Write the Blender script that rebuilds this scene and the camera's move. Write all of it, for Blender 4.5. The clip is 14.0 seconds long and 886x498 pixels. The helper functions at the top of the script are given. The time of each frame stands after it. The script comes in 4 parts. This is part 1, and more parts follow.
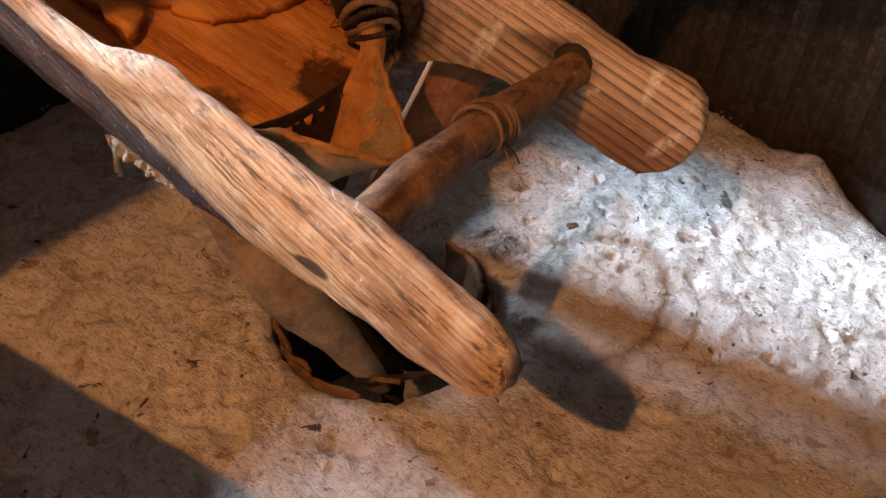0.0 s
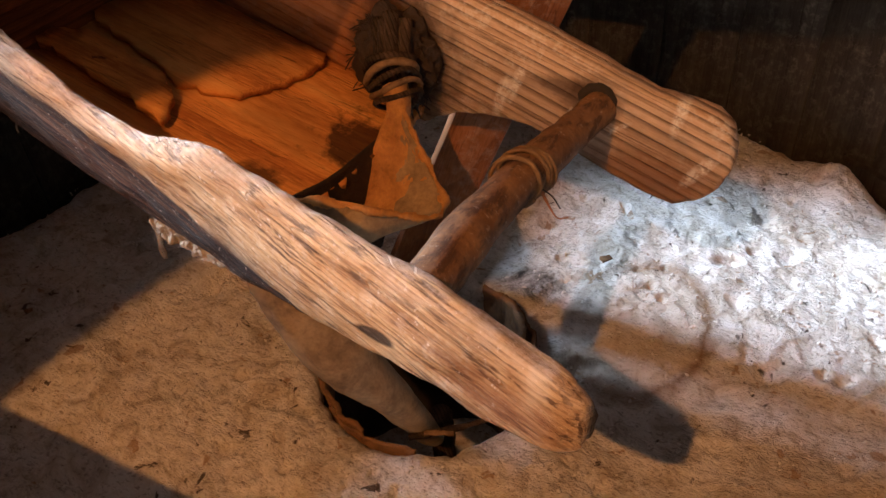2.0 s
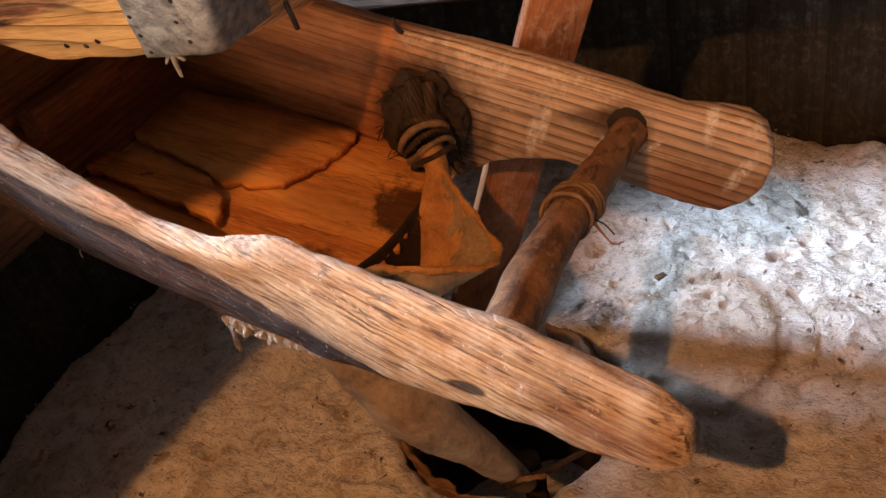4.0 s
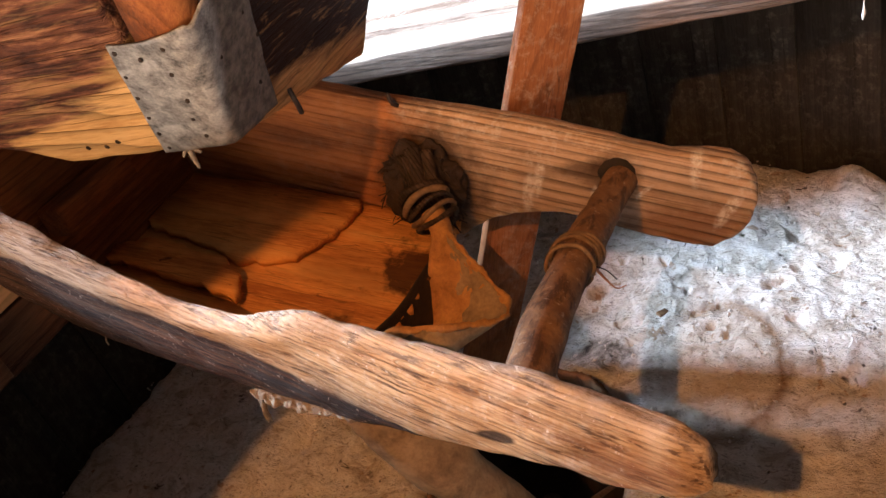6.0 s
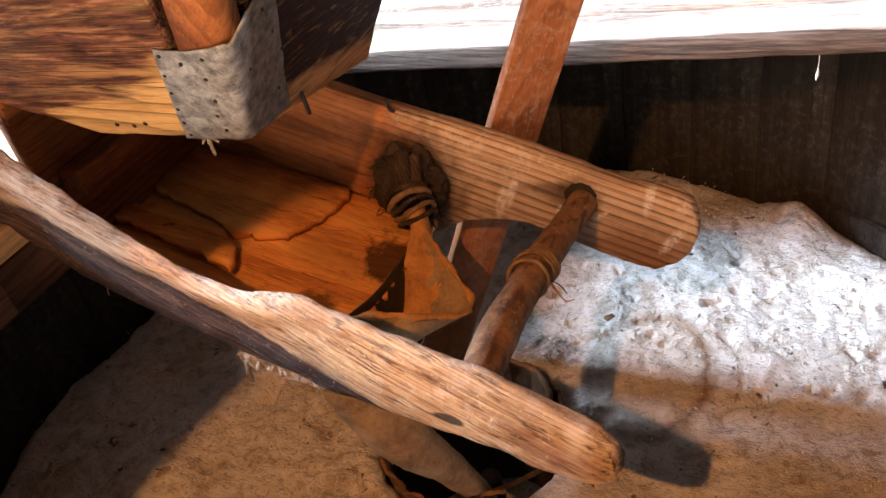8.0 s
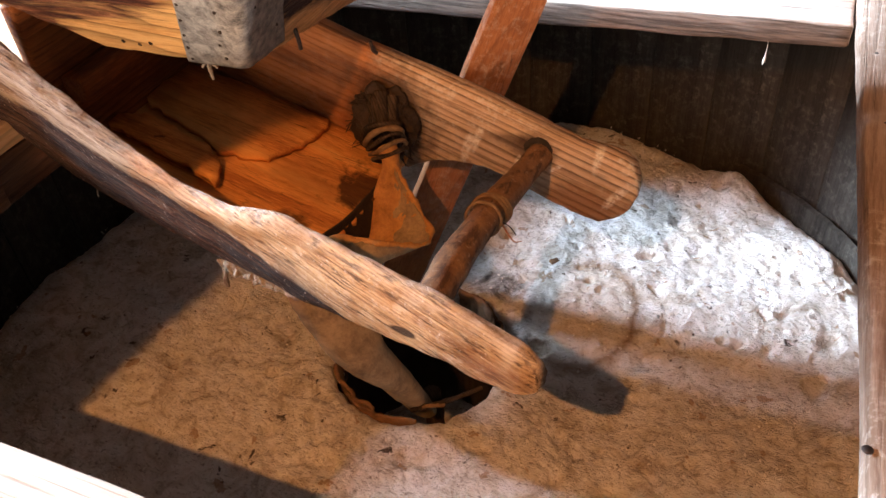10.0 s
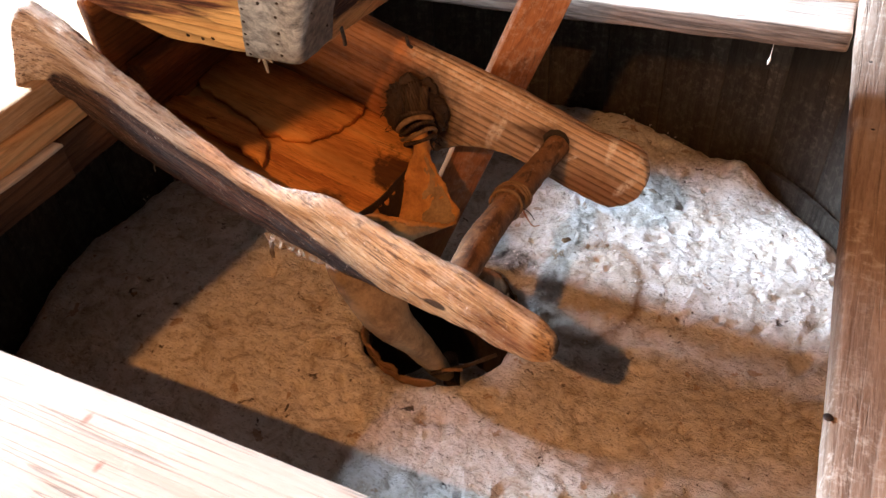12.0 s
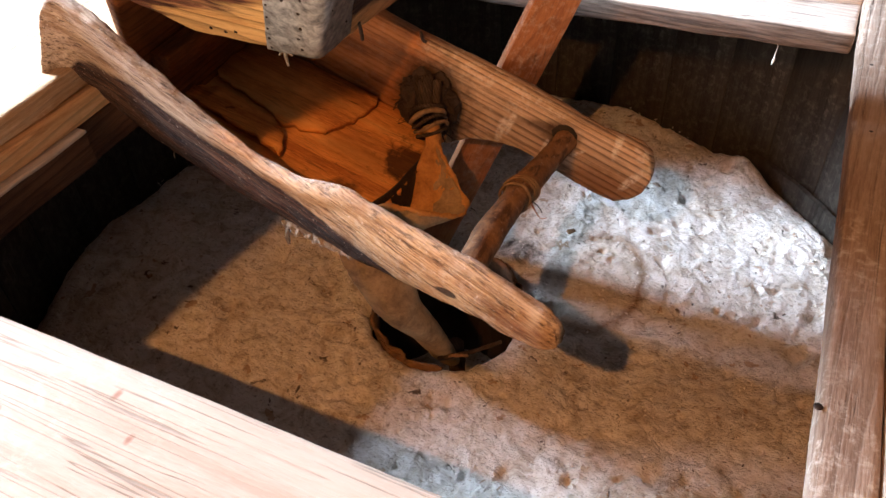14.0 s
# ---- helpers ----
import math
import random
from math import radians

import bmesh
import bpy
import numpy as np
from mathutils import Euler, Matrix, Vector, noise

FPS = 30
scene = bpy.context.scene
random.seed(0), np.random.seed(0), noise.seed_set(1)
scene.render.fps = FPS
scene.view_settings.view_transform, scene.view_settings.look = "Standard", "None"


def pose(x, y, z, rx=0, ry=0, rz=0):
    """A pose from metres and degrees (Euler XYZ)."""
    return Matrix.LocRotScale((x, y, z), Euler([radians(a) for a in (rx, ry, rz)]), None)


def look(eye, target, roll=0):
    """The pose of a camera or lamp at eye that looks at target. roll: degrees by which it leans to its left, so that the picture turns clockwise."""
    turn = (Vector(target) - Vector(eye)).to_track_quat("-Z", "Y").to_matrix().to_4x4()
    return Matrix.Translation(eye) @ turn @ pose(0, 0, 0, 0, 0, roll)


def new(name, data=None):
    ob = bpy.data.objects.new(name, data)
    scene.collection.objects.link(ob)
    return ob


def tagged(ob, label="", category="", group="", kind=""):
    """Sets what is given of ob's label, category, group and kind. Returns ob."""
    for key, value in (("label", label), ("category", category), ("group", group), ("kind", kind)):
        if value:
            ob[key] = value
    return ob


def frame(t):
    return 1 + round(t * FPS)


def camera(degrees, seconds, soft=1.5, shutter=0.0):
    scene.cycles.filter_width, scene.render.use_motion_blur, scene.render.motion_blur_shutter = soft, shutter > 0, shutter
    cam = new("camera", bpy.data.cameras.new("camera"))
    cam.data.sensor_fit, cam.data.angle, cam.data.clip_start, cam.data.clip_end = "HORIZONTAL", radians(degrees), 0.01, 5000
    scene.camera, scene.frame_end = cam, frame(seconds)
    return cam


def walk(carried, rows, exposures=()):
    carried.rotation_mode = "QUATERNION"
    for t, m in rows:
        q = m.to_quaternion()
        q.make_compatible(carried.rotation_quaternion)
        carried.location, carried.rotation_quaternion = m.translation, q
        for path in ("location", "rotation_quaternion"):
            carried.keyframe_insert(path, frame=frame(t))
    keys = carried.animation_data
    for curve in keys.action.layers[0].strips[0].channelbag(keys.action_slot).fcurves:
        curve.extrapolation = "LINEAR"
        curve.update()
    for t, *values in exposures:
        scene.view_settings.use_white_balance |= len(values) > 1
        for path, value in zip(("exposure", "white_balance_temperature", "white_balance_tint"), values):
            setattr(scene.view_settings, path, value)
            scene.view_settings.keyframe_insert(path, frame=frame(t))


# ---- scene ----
cam = camera(57.4, 14.0)
PATH = [
    (0, (0.341, -0.535, 0.538), (-0.368, 0.771, -0.8), 2.5),
    (0.5, (0.336, -0.538, 0.543), (-0.389, 0.781, -0.774), 1.9),
    (1, (0.331, -0.538, 0.544), (-0.409, 0.787, -0.757), 1.1),
    (1.5, (0.327, -0.539, 0.545), (-0.427, 0.792, -0.743), -0.5),
    (2, (0.323, -0.54, 0.547), (-0.45, 0.801, -0.721), -4.0),
    (2.5, (0.318, -0.543, 0.547), (-0.47, 0.811, -0.697), -7.0),
    (3, (0.315, -0.547, 0.549), (-0.495, 0.814, -0.673), -10.3),
    (3.2, (0.313, -0.548, 0.55), (-0.511, 0.815, -0.659), -11.6),
    (5.3, (0.318, -0.566, 0.566), (-0.567, 0.872, -0.506), -20.0),
    (5.5, (0.317, -0.567, 0.568), (-0.56, 0.881, -0.496), -20.3),
    (6, (0.318, -0.576, 0.578), (-0.548, 0.887, -0.475), -19.9),
    (6.5, (0.321, -0.582, 0.586), (-0.539, 0.866, -0.493), -19.1),
    (7, (0.33, -0.591, 0.603), (-0.509, 0.855, -0.495), -17.7),
    (7.5, (0.337, -0.605, 0.622), (-0.481, 0.847, -0.485), -15.4),
    (8, (0.345, -0.62, 0.642), (-0.449, 0.821, -0.494), -12.4),
    (8.5, (0.35, -0.633, 0.657), (-0.413, 0.795, -0.517), -9.2),
    (10.8, (0.375, -0.699, 0.715), (-0.297, 0.643, -0.608), -4.4),
    (11, (0.375, -0.705, 0.723), (-0.301, 0.627, -0.607), -4.2),
    (11.5, (0.376, -0.715, 0.736), (-0.301, 0.612, -0.598), -4.1),
    (12, (0.379, -0.727, 0.751), (-0.298, 0.594, -0.589), -4.0),
    (12.5, (0.379, -0.739, 0.763), (-0.305, 0.566, -0.59), -3.7),
    (13, (0.381, -0.746, 0.77), (-0.294, 0.547, -0.6), -3.3),
    (13.5, (0.379, -0.748, 0.771), (-0.298, 0.54, -0.601), -3.2),
    (14, (0.38, -0.747, 0.773), (-0.292, 0.551, -0.592), -3.1),
]
walk(cam, [(t, look(eye, target, roll)) for t, eye, target, roll in PATH],
     exposures=[(0, -0.12), (3, -0.10), (6, -0.02), (7.5, 0.05), (8.7, 0.08), (11, 0.06), (12.5, -0.10), (14, -0.20)])

# ---- light ----
def lamp(name, kind, m, energy, colour, **more):
    data = bpy.data.lights.new(name, kind)
    data.energy, data.color = energy, colour
    if "size" in more:
        data.shape, data.size, data.size_y = "RECTANGLE", more["size"], more["size_y"]
    if "radius" in more:
        data.shadow_soft_size = more["radius"]
    ob = new(name, data)
    ob.matrix_world = m
    return ob


world = bpy.data.worlds.new("sky")
scene.world = world
world.use_nodes = True
sky = world.node_tree.nodes.new("ShaderNodeTexSky")
sky.sky_type, sky.sun_disc, sky.sun_elevation, sky.sun_rotation = "NISHITA", False, radians(40), radians(-90)
world.node_tree.nodes["Background"].inputs["Strength"].default_value = 0.08
world.node_tree.links.new(sky.outputs[0], world.node_tree.nodes["Background"].inputs["Color"])

WINDOW = (-2.4, -0.14, 1.60, 0.72, 1.45)      # x, y, z of the middle, width, height
lamp("window_daylight", "AREA", look((WINDOW[0] - 0.03, WINDOW[1], WINDOW[2]), (0, WINDOW[1], WINDOW[2])), 760, (0.74, 0.86, 1.03), size=WINDOW[3], size_y=WINDOW[4])
# Warm fill lamp added in an invented opening behind the camera, for the trough.
FILL_OPENING = (0.15, -2.7, 0.20, 1.1, 2.1)
lamp("doorway_daylight", "AREA", look((FILL_OPENING[0], FILL_OPENING[1] - 0.03, FILL_OPENING[2]), (FILL_OPENING[0], 0, FILL_OPENING[2])), 118, (1.0, 0.62, 0.39), size=FILL_OPENING[3], size_y=FILL_OPENING[4])
# Unseen warm lamp; its cone rim is placed to draw the left shadow edge.
spot_lamp = lamp("reflector_lamp", "SPOT", look((0.205, -1.03, 1.13), (0.78, -0.60, 0.0)), 40, (1.0, 0.40, 0.115), radius=0.008)
spot_lamp.data.spot_size, spot_lamp.data.spot_blend = radians(93.8), 0.04


# ---- materials ----
def material(name):
    m = bpy.data.materials.new(name)
    m.use_nodes = True
    return m, m.node_tree, m.node_tree.nodes["Principled BSDF"]


def node(tree, kind, inputs=None, **props):
    n = tree.nodes.new("ShaderNode" + kind)
    if "data_type" in props:
        n.data_type, n.blend_type = props["data_type"], props["blend_type"]
    if "operation" in props:
        n.operation = props["operation"]
    if "wave_type" in props:
        n.wave_type, n.bands_direction, n.wave_profile = props["wave_type"], props["bands_direction"], props["wave_profile"]
    for k, v in (inputs or {}).items():
        if hasattr(v, "is_output"):
            tree.links.new(v, n.inputs[k])
        else:
            n.inputs[k].default_value = v
    return n


def ramp(tree, fac, stops, mode="LINEAR"):
    n = node(tree, "ValToRGB", {"Fac": fac})
    n.color_ramp.interpolation = mode
    while len(n.color_ramp.elements) < len(stops):
        n.color_ramp.elements.new(0.5)
    for e, (p, c) in zip(n.color_ramp.elements, stops):
        e.position, e.color = p, (*c, 1) if len(c) == 3 else c
    return n.outputs["Color"]


def grey(v):
    return (v, v, v)


def mix(tree, fac, a, b, blend="MIX"):
    n = node(tree, "Mix", data_type="RGBA", blend_type=blend)
    for i, v in ((0, fac), (6, a), (7, b)):
        if hasattr(v, "is_output"):
            tree.links.new(v, n.inputs[i])
        else:
            n.inputs[i].default_value = (*v, 1) if i and len(v) == 3 else v
    return n.outputs[2]


def math_node(tree, op, a, b=0.0, c=0.0):
    n = node(tree, "Math", operation=op)
    for i, v in enumerate((a, b, c)):
        if hasattr(v, "is_output"):
            tree.links.new(v, n.inputs[i])
        else:
            n.inputs[i].default_value = v
    return n.outputs[0]


def coords(tree, turn=(0, 0, 0), scale=(1, 1, 1)):
    tc = node(tree, "TexCoord")
    mp = node(tree, "Mapping", {"Vector": tc.outputs["Object"], "Rotation": [radians(a) for a in turn]})
    sc = node(tree, "Mapping", {"Vector": mp.outputs[0], "Scale": scale})
    return tc.outputs["Object"], mp.outputs[0], sc.outputs[0]


def noise_tex(tree, vec, scale, detail=4, rough=0.55, dist=0.0):
    return node(tree, "TexNoise", {"Vector": vec, "Scale": scale, "Detail": detail, "Roughness": rough, "Distortion": dist}).outputs["Fac"]


def wood(name, light, mid, dark, turn=(0, 0, 0), rings=120, ring_depth=0.6, dirt=0.35, dirt_colour=(0.03, 0.018, 0.012),
         flour=0.0, rough=0.75, bump=0.5, stretch=18, crack=0.5, extra=None):
    """Sawn or split wood whose grain runs along the local x axis after turn."""
    m, t, b = material(name)
    obj, vec, _ = coords(t, turn)
    st = node(t, "Mapping", {"Vector": vec, "Scale": (1 / stretch, 1, 1)}).outputs[0]
    warp = noise_tex(t, st, 14, 2)
    off = node(t, "VectorMath", {0: st, 1: node(t, "CombineXYZ", {"Y": math_node(t, "MULTIPLY", warp, 0.02), "Z": math_node(t, "MULTIPLY", warp, 0.03)}).outputs[0]}, operation="ADD").outputs[0]
    band = node(t, "TexWave", {"Vector": off, "Scale": rings, "Distortion": 3.0, "Detail": 3.0, "Detail Scale": 0.25, "Detail Roughness": 0.6},
                wave_type="BANDS", bands_direction="DIAGONAL", wave_profile="SAW").outputs["Fac"]
    short = noise_tex(t, node(t, "Mapping", {"Vector": vec, "Scale": (0.14, 1, 1)}).outputs[0], 430, 4, 0.7)
    fine = math_node(t, "MULTIPLY_ADD", noise_tex(t, st, 640, 5, 0.7), 0.5, math_node(t, "MULTIPLY", short, 0.5))
    split = noise_tex(t, node(t, "Mapping", {"Vector": vec, "Scale": (1 / 70, 1, 1)}).outputs[0], 110, 2, 0.5, 0.0)
    patch = noise_tex(t, node(t, "Mapping", {"Vector": vec, "Scale": (0.3, 1, 1)}).outputs[0], 24, 3, 0.6)
    broad = noise_tex(t, st, 22, 4, 0.6, 0.4)
    blot = noise_tex(t, obj, 9, 5, 0.6, 0.3)
    col = ramp(t, math_node(t, "MULTIPLY_ADD", fine, 0.45, math_node(t, "MULTIPLY", broad, 0.6)), ((0.43, dark), (0.52, mid), (0.61, light)))
    lines = ramp(t, band, ((0.0, grey(1)), (0.50, grey(0.95)), (0.78, grey(1 - ring_depth * 0.8)), (0.90, grey(1 - ring_depth)), (0.97, grey(1))))
    col = mix(t, ramp(t, patch, ((0.36, grey(0.25)), (0.56, grey(1)))), col, mix(t, 1.0, col, lines, "MULTIPLY"))
    gap = ramp(t, split, ((0.485, grey(0)), (0.497, grey(1)), (0.503, grey(1)), (0.515, grey(0))))
    gap = math_node(t, "MULTIPLY", gap, ramp(t, patch, ((0.46, grey(1)), (0.56, grey(0)))))
    col = mix(t, math_node(t, "MULTIPLY", gap, crack), col, mix(t, 0.2, (0.012, 0.008, 0.006), dark))
    col = mix(t, math_node(t, "MULTIPLY", ramp(t, blot, ((0.48, grey(0)), (0.66, grey(1)))), dirt), col, dirt_colour)
    if flour:
        dust = noise_tex(t, obj, 95, 8, 0.75, 0.1)
        where = noise_tex(t, obj, 7, 3)
        amount = math_node(t, "MULTIPLY", ramp(t, dust, ((0.50, grey(0)), (0.66, grey(1)))), ramp(t, where, ((0.42, grey(0)), (0.62, grey(1)))))
        col = mix(t, math_node(t, "MULTIPLY", amount, flour), col, (0.75, 0.70, 0.62))
    if extra:
        col = extra(t, obj, vec, col)
    t.links.new(col, b.inputs["Base Color"])
    b.inputs["Specular IOR Level"].default_value = 0.2
    t.links.new(ramp(t, fine, ((0.2, grey(rough - 0.15)), (0.8, grey(min(1, rough + 0.15))))), b.inputs["Roughness"])
    h = math_node(t, "ADD", math_node(t, "MULTIPLY", fine, 0.5), math_node(t, "MULTIPLY", node(t, "RGBToBW", {"Color": lines}).outputs[0], 0.6))
    h = math_node(t, "ADD", h, math_node(t, "MULTIPLY", broad, 0.8))
    h = math_node(t, "SUBTRACT", h, math_node(t, "MULTIPLY", gap, crack))
    bp = node(t, "Bump", {"Height": h, "Strength": bump, "Distance": 0.004})
    t.links.new(bp.outputs[0], b.inputs["Normal"])
    return m


def spot(t, obj, centre, inner, outer, squash=(1, 1, 1), wobble=0.0):
    """1 inside a blotch round centre, 0 outside, with a ragged border."""
    d = node(t, "VectorMath", {0: obj, 1: centre}, operation="SUBTRACT").outputs[0]
    d = node(t, "VectorMath", {0: d, 1: squash}, operation="MULTIPLY").outputs[0]
    r = node(t, "VectorMath", {0: d}, operation="LENGTH").outputs["Value"]
    if wobble:
        r = math_node(t, "ADD", r, math_node(t, "MULTIPLY", math_node(t, "SUBTRACT", noise_tex(t, obj, 45, 5, 0.65), 0.5), wobble))
    return node(t, "MapRange", {"Value": r, "From Min": inner, "From Max": outer, "To Min": 1.0, "To Max": 0.0}).outputs[0]


def stone_material():
    m, t, b = material("floury_stone")
    obj, vec, _ = coords(t)
    big = noise_tex(t, obj, 7, 5, 0.6, 0.4)
    med = noise_tex(t, obj, 38, 6, 0.68, 0.8)
    fine = noise_tex(t, obj, 170, 5, 0.7, 0.5)
    husk = node(t, "TexNoise", {"Vector": node(t, "Mapping", {"Vector": obj, "Rotation": (0, 0, 0.7), "Scale": (1, 2.6, 1)}).outputs[0], "Scale": 150.0, "Detail": 3.0, "Roughness": 0.6, "Distortion": 0.5}).outputs["Fac"]
    col = ramp(t, med, ((0.34, (0.46, 0.41, 0.35)), (0.45, (0.68, 0.65, 0.61)), (0.58, (0.82, 0.81, 0.80))))
    col = mix(t, ramp(t, big, ((0.50, grey(0)), (0.74, grey(0.45)))), col, (0.42, 0.32, 0.21))
    col = mix(t, ramp(t, husk, ((0.30, grey(0.6)), (0.42, grey(0)))), col, (0.20, 0.15, 0.11))
    col = mix(t, ramp(t, fine, ((0.32, grey(0.6)), (0.43, grey(0)))), col, (0.16, 0.13, 0.10))
    # pits where the flour has fallen away, and brown crumbs of bran
    hole = noise_tex(t, obj, 62, 3, 0.6, 0.6)
    pit = ramp(t, math_node(t, "MULTIPLY_ADD", big, 0.3, hole), ((0.43, grey(1)), (0.475, grey(0))))
    col = mix(t, math_node(t, "MULTIPLY", pit, 0.9), col, (0.07, 0.052, 0.040))
    crumb = ramp(t, noise_tex(t, node(t, "Mapping", {"Vector": obj, "Location": (3, 1, 2)}).outputs[0], 48, 3, 0.55, 0.4), ((0.66, grey(0)), (0.70, grey(0.7))))
    col = mix(t, crumb, col, (0.34, 0.20, 0.10))
    # a dark patch beside the eye, and a brown ring round a tinted middle
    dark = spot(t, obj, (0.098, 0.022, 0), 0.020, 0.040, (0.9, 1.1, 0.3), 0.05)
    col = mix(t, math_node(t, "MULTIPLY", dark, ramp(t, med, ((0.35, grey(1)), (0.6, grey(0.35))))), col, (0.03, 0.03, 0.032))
    outer = spot(t, obj, (0.212, 0.010, 0), 0.060, 0.072, (1, 0.72, 0.3), 0.018)
    inner = spot(t, obj, (0.208, 0.008, 0), 0.052, 0.064, (1, 0.72, 0.3), 0.022)
    col = mix(t, math_node(t, "MULTIPLY", math_node(t, "SUBTRACT", outer, inner), 0.85), col, (0.22, 0.12, 0.05))
    col = mix(t, math_node(t, "MULTIPLY", inner, 0.3), col, (0.60, 0.52, 0.42))
    t.links.new(col, b.inputs["Base Color"])
    b.inputs["Roughness"].default_value = 0.95
    b.inputs["Specular IOR Level"].default_value = 0.15
    h = math_node(t, "ADD", math_node(t, "MULTIPLY", med, 0.65), math_node(t, "MULTIPLY", husk, 0.3))
    h = math_node(t, "ADD", h, math_node(t, "MULTIPLY", fine, 0.4))
    h = math_node(t, "SUBTRACT", h, math_node(t, "MULTIPLY", pit, 0.4))
    bp = node(t, "Bump", {"Height": h, "Strength": 1.0, "Distance": 0.008})
    t.links.new(bp.outputs[0], b.inputs["Normal"])
    return m


def plain(name, a, c, scale, rough=0.8, metal=0.0, bump=0.4, dist=0.002, extra=None, detail=6):
    """A surface mottled between two colours."""
    m, t, b = material(name)
    obj, vec, _ = coords(t)
    n1, n2 = noise_tex(t, obj, scale, detail, 0.65, 0.4), noise_tex(t, obj, scale * 7, 4, 0.65)
    f = math_node(t, "MULTIPLY_ADD", n1, 0.7, math_node(t, "MULTIPLY", n2, 0.3))
    col = ramp(t, f, ((0.35, a), (0.65, c)))
    if extra:
        col = extra(t, obj, vec, col)
    t.links.new(col, b.inputs["Base Color"])
    b.inputs["Metallic"].default_value = metal
    t.links.new(ramp(t, n2, ((0.3, grey(max(0.05, rough - 0.15))), (0.7, grey(min(1, rough + 0.15))))), b.inputs["Roughness"])
    bp = node(t, "Bump", {"Height": f, "Strength": bump, "Distance": dist})
    t.links.new(bp.outputs[0], b.inputs["Normal"])
    return m


def stain_hopper_front(t, obj, vec, col):
    z = node(t, "SeparateXYZ", {"Vector": obj})
    n = noise_tex(t, node(t, "Mapping", {"Vector": obj, "Scale": (0.35, 1, 1.6)}).outputs[0], 28, 5, 0.6, 0.8)
    edge = math_node(t, "ADD", z.outputs["Z"], math_node(t, "MULTIPLY", math_node(t, "SUBTRACT", n, 0.5), 0.09))
    edge = math_node(t, "ADD", edge, math_node(t, "MULTIPLY", z.outputs["X"], -0.38))
    mask = node(t, "MapRange", {"Value": edge, "From Min": 0.482, "From Max": 0.494}).outputs[0]
    flakes = ramp(t, noise_tex(t, node(t, "Mapping", {"Vector": obj, "Scale": (0.12, 1, 1.3)}).outputs[0], 75, 5, 0.7, 0.6), ((0.50, grey(1)), (0.66, grey(0.55))))
    return mix(t, math_node(t, "MULTIPLY", mask, flakes), col, ramp(t, noise_tex(t, node(t, "Mapping", {"Vector": obj, "Scale": (0.16, 1, 1.2)}).outputs[0], 120, 6, 0.7, 0.4), ((0.42, (0.045, 0.018, 0.014)), (0.55, (0.15, 0.062, 0.036)), (0.66, (0.34, 0.17, 0.09)))))


def stain_hopper_side(t, obj, vec, col):
    z = node(t, "SeparateXYZ", {"Vector": obj})
    n = noise_tex(t, node(t, "Mapping", {"Vector": obj, "Scale": (1, 0.5, 1.6)}).outputs[0], 30, 5, 0.6, 0.8)
    edge = math_node(t, "ADD", z.outputs["Z"], math_node(t, "MULTIPLY", math_node(t, "SUBTRACT", n, 0.5), 0.035))
    edge = math_node(t, "ADD", edge, math_node(t, "MULTIPLY", z.outputs["Y"], 0.16))
    mask = node(t, "MapRange", {"Value": edge, "From Min": 0.388, "From Max": 0.400}).outputs[0]
    flakes = ramp(t, noise_tex(t, node(t, "Mapping", {"Vector": obj, "Scale": (1, 0.3, 2.0)}).outputs[0], 90, 5, 0.7, 0.6), ((0.55, grey(1)), (0.72, grey(0.3))))
    return mix(t, math_node(t, "MULTIPLY", mask, flakes), col, (0.03, 0.010, 0.007))


def burnt_floor(t, obj, vec, col):
    a = spot(t, obj, (0.015, -0.12, 0.24), 0.012, 0.030, (1, 0.75, 0.2), 0.11)
    c = spot(t, obj, (-0.02, -0.195, 0.25), 0.008, 0.020, (0.7, 1.4, 0.2), 0.05)
    col = mix(t, math_node(t, "MULTIPLY", a, 0.85), col, (0.03, 0.012, 0.006))
    fleck = ramp(t, noise_tex(t, node(t, "Mapping", {"Vector": vec, "Scale": (0.30, 1, 1)}).outputs[0], 46, 6, 0.7, 0.9), ((0.64, grey(0)), (0.68, grey(0.8))))
    col = mix(t, fleck, col, (0.05, 0.018, 0.008))
    return mix(t, math_node(t, "MULTIPLY", c, 0.8), col, (0.03, 0.012, 0.006))


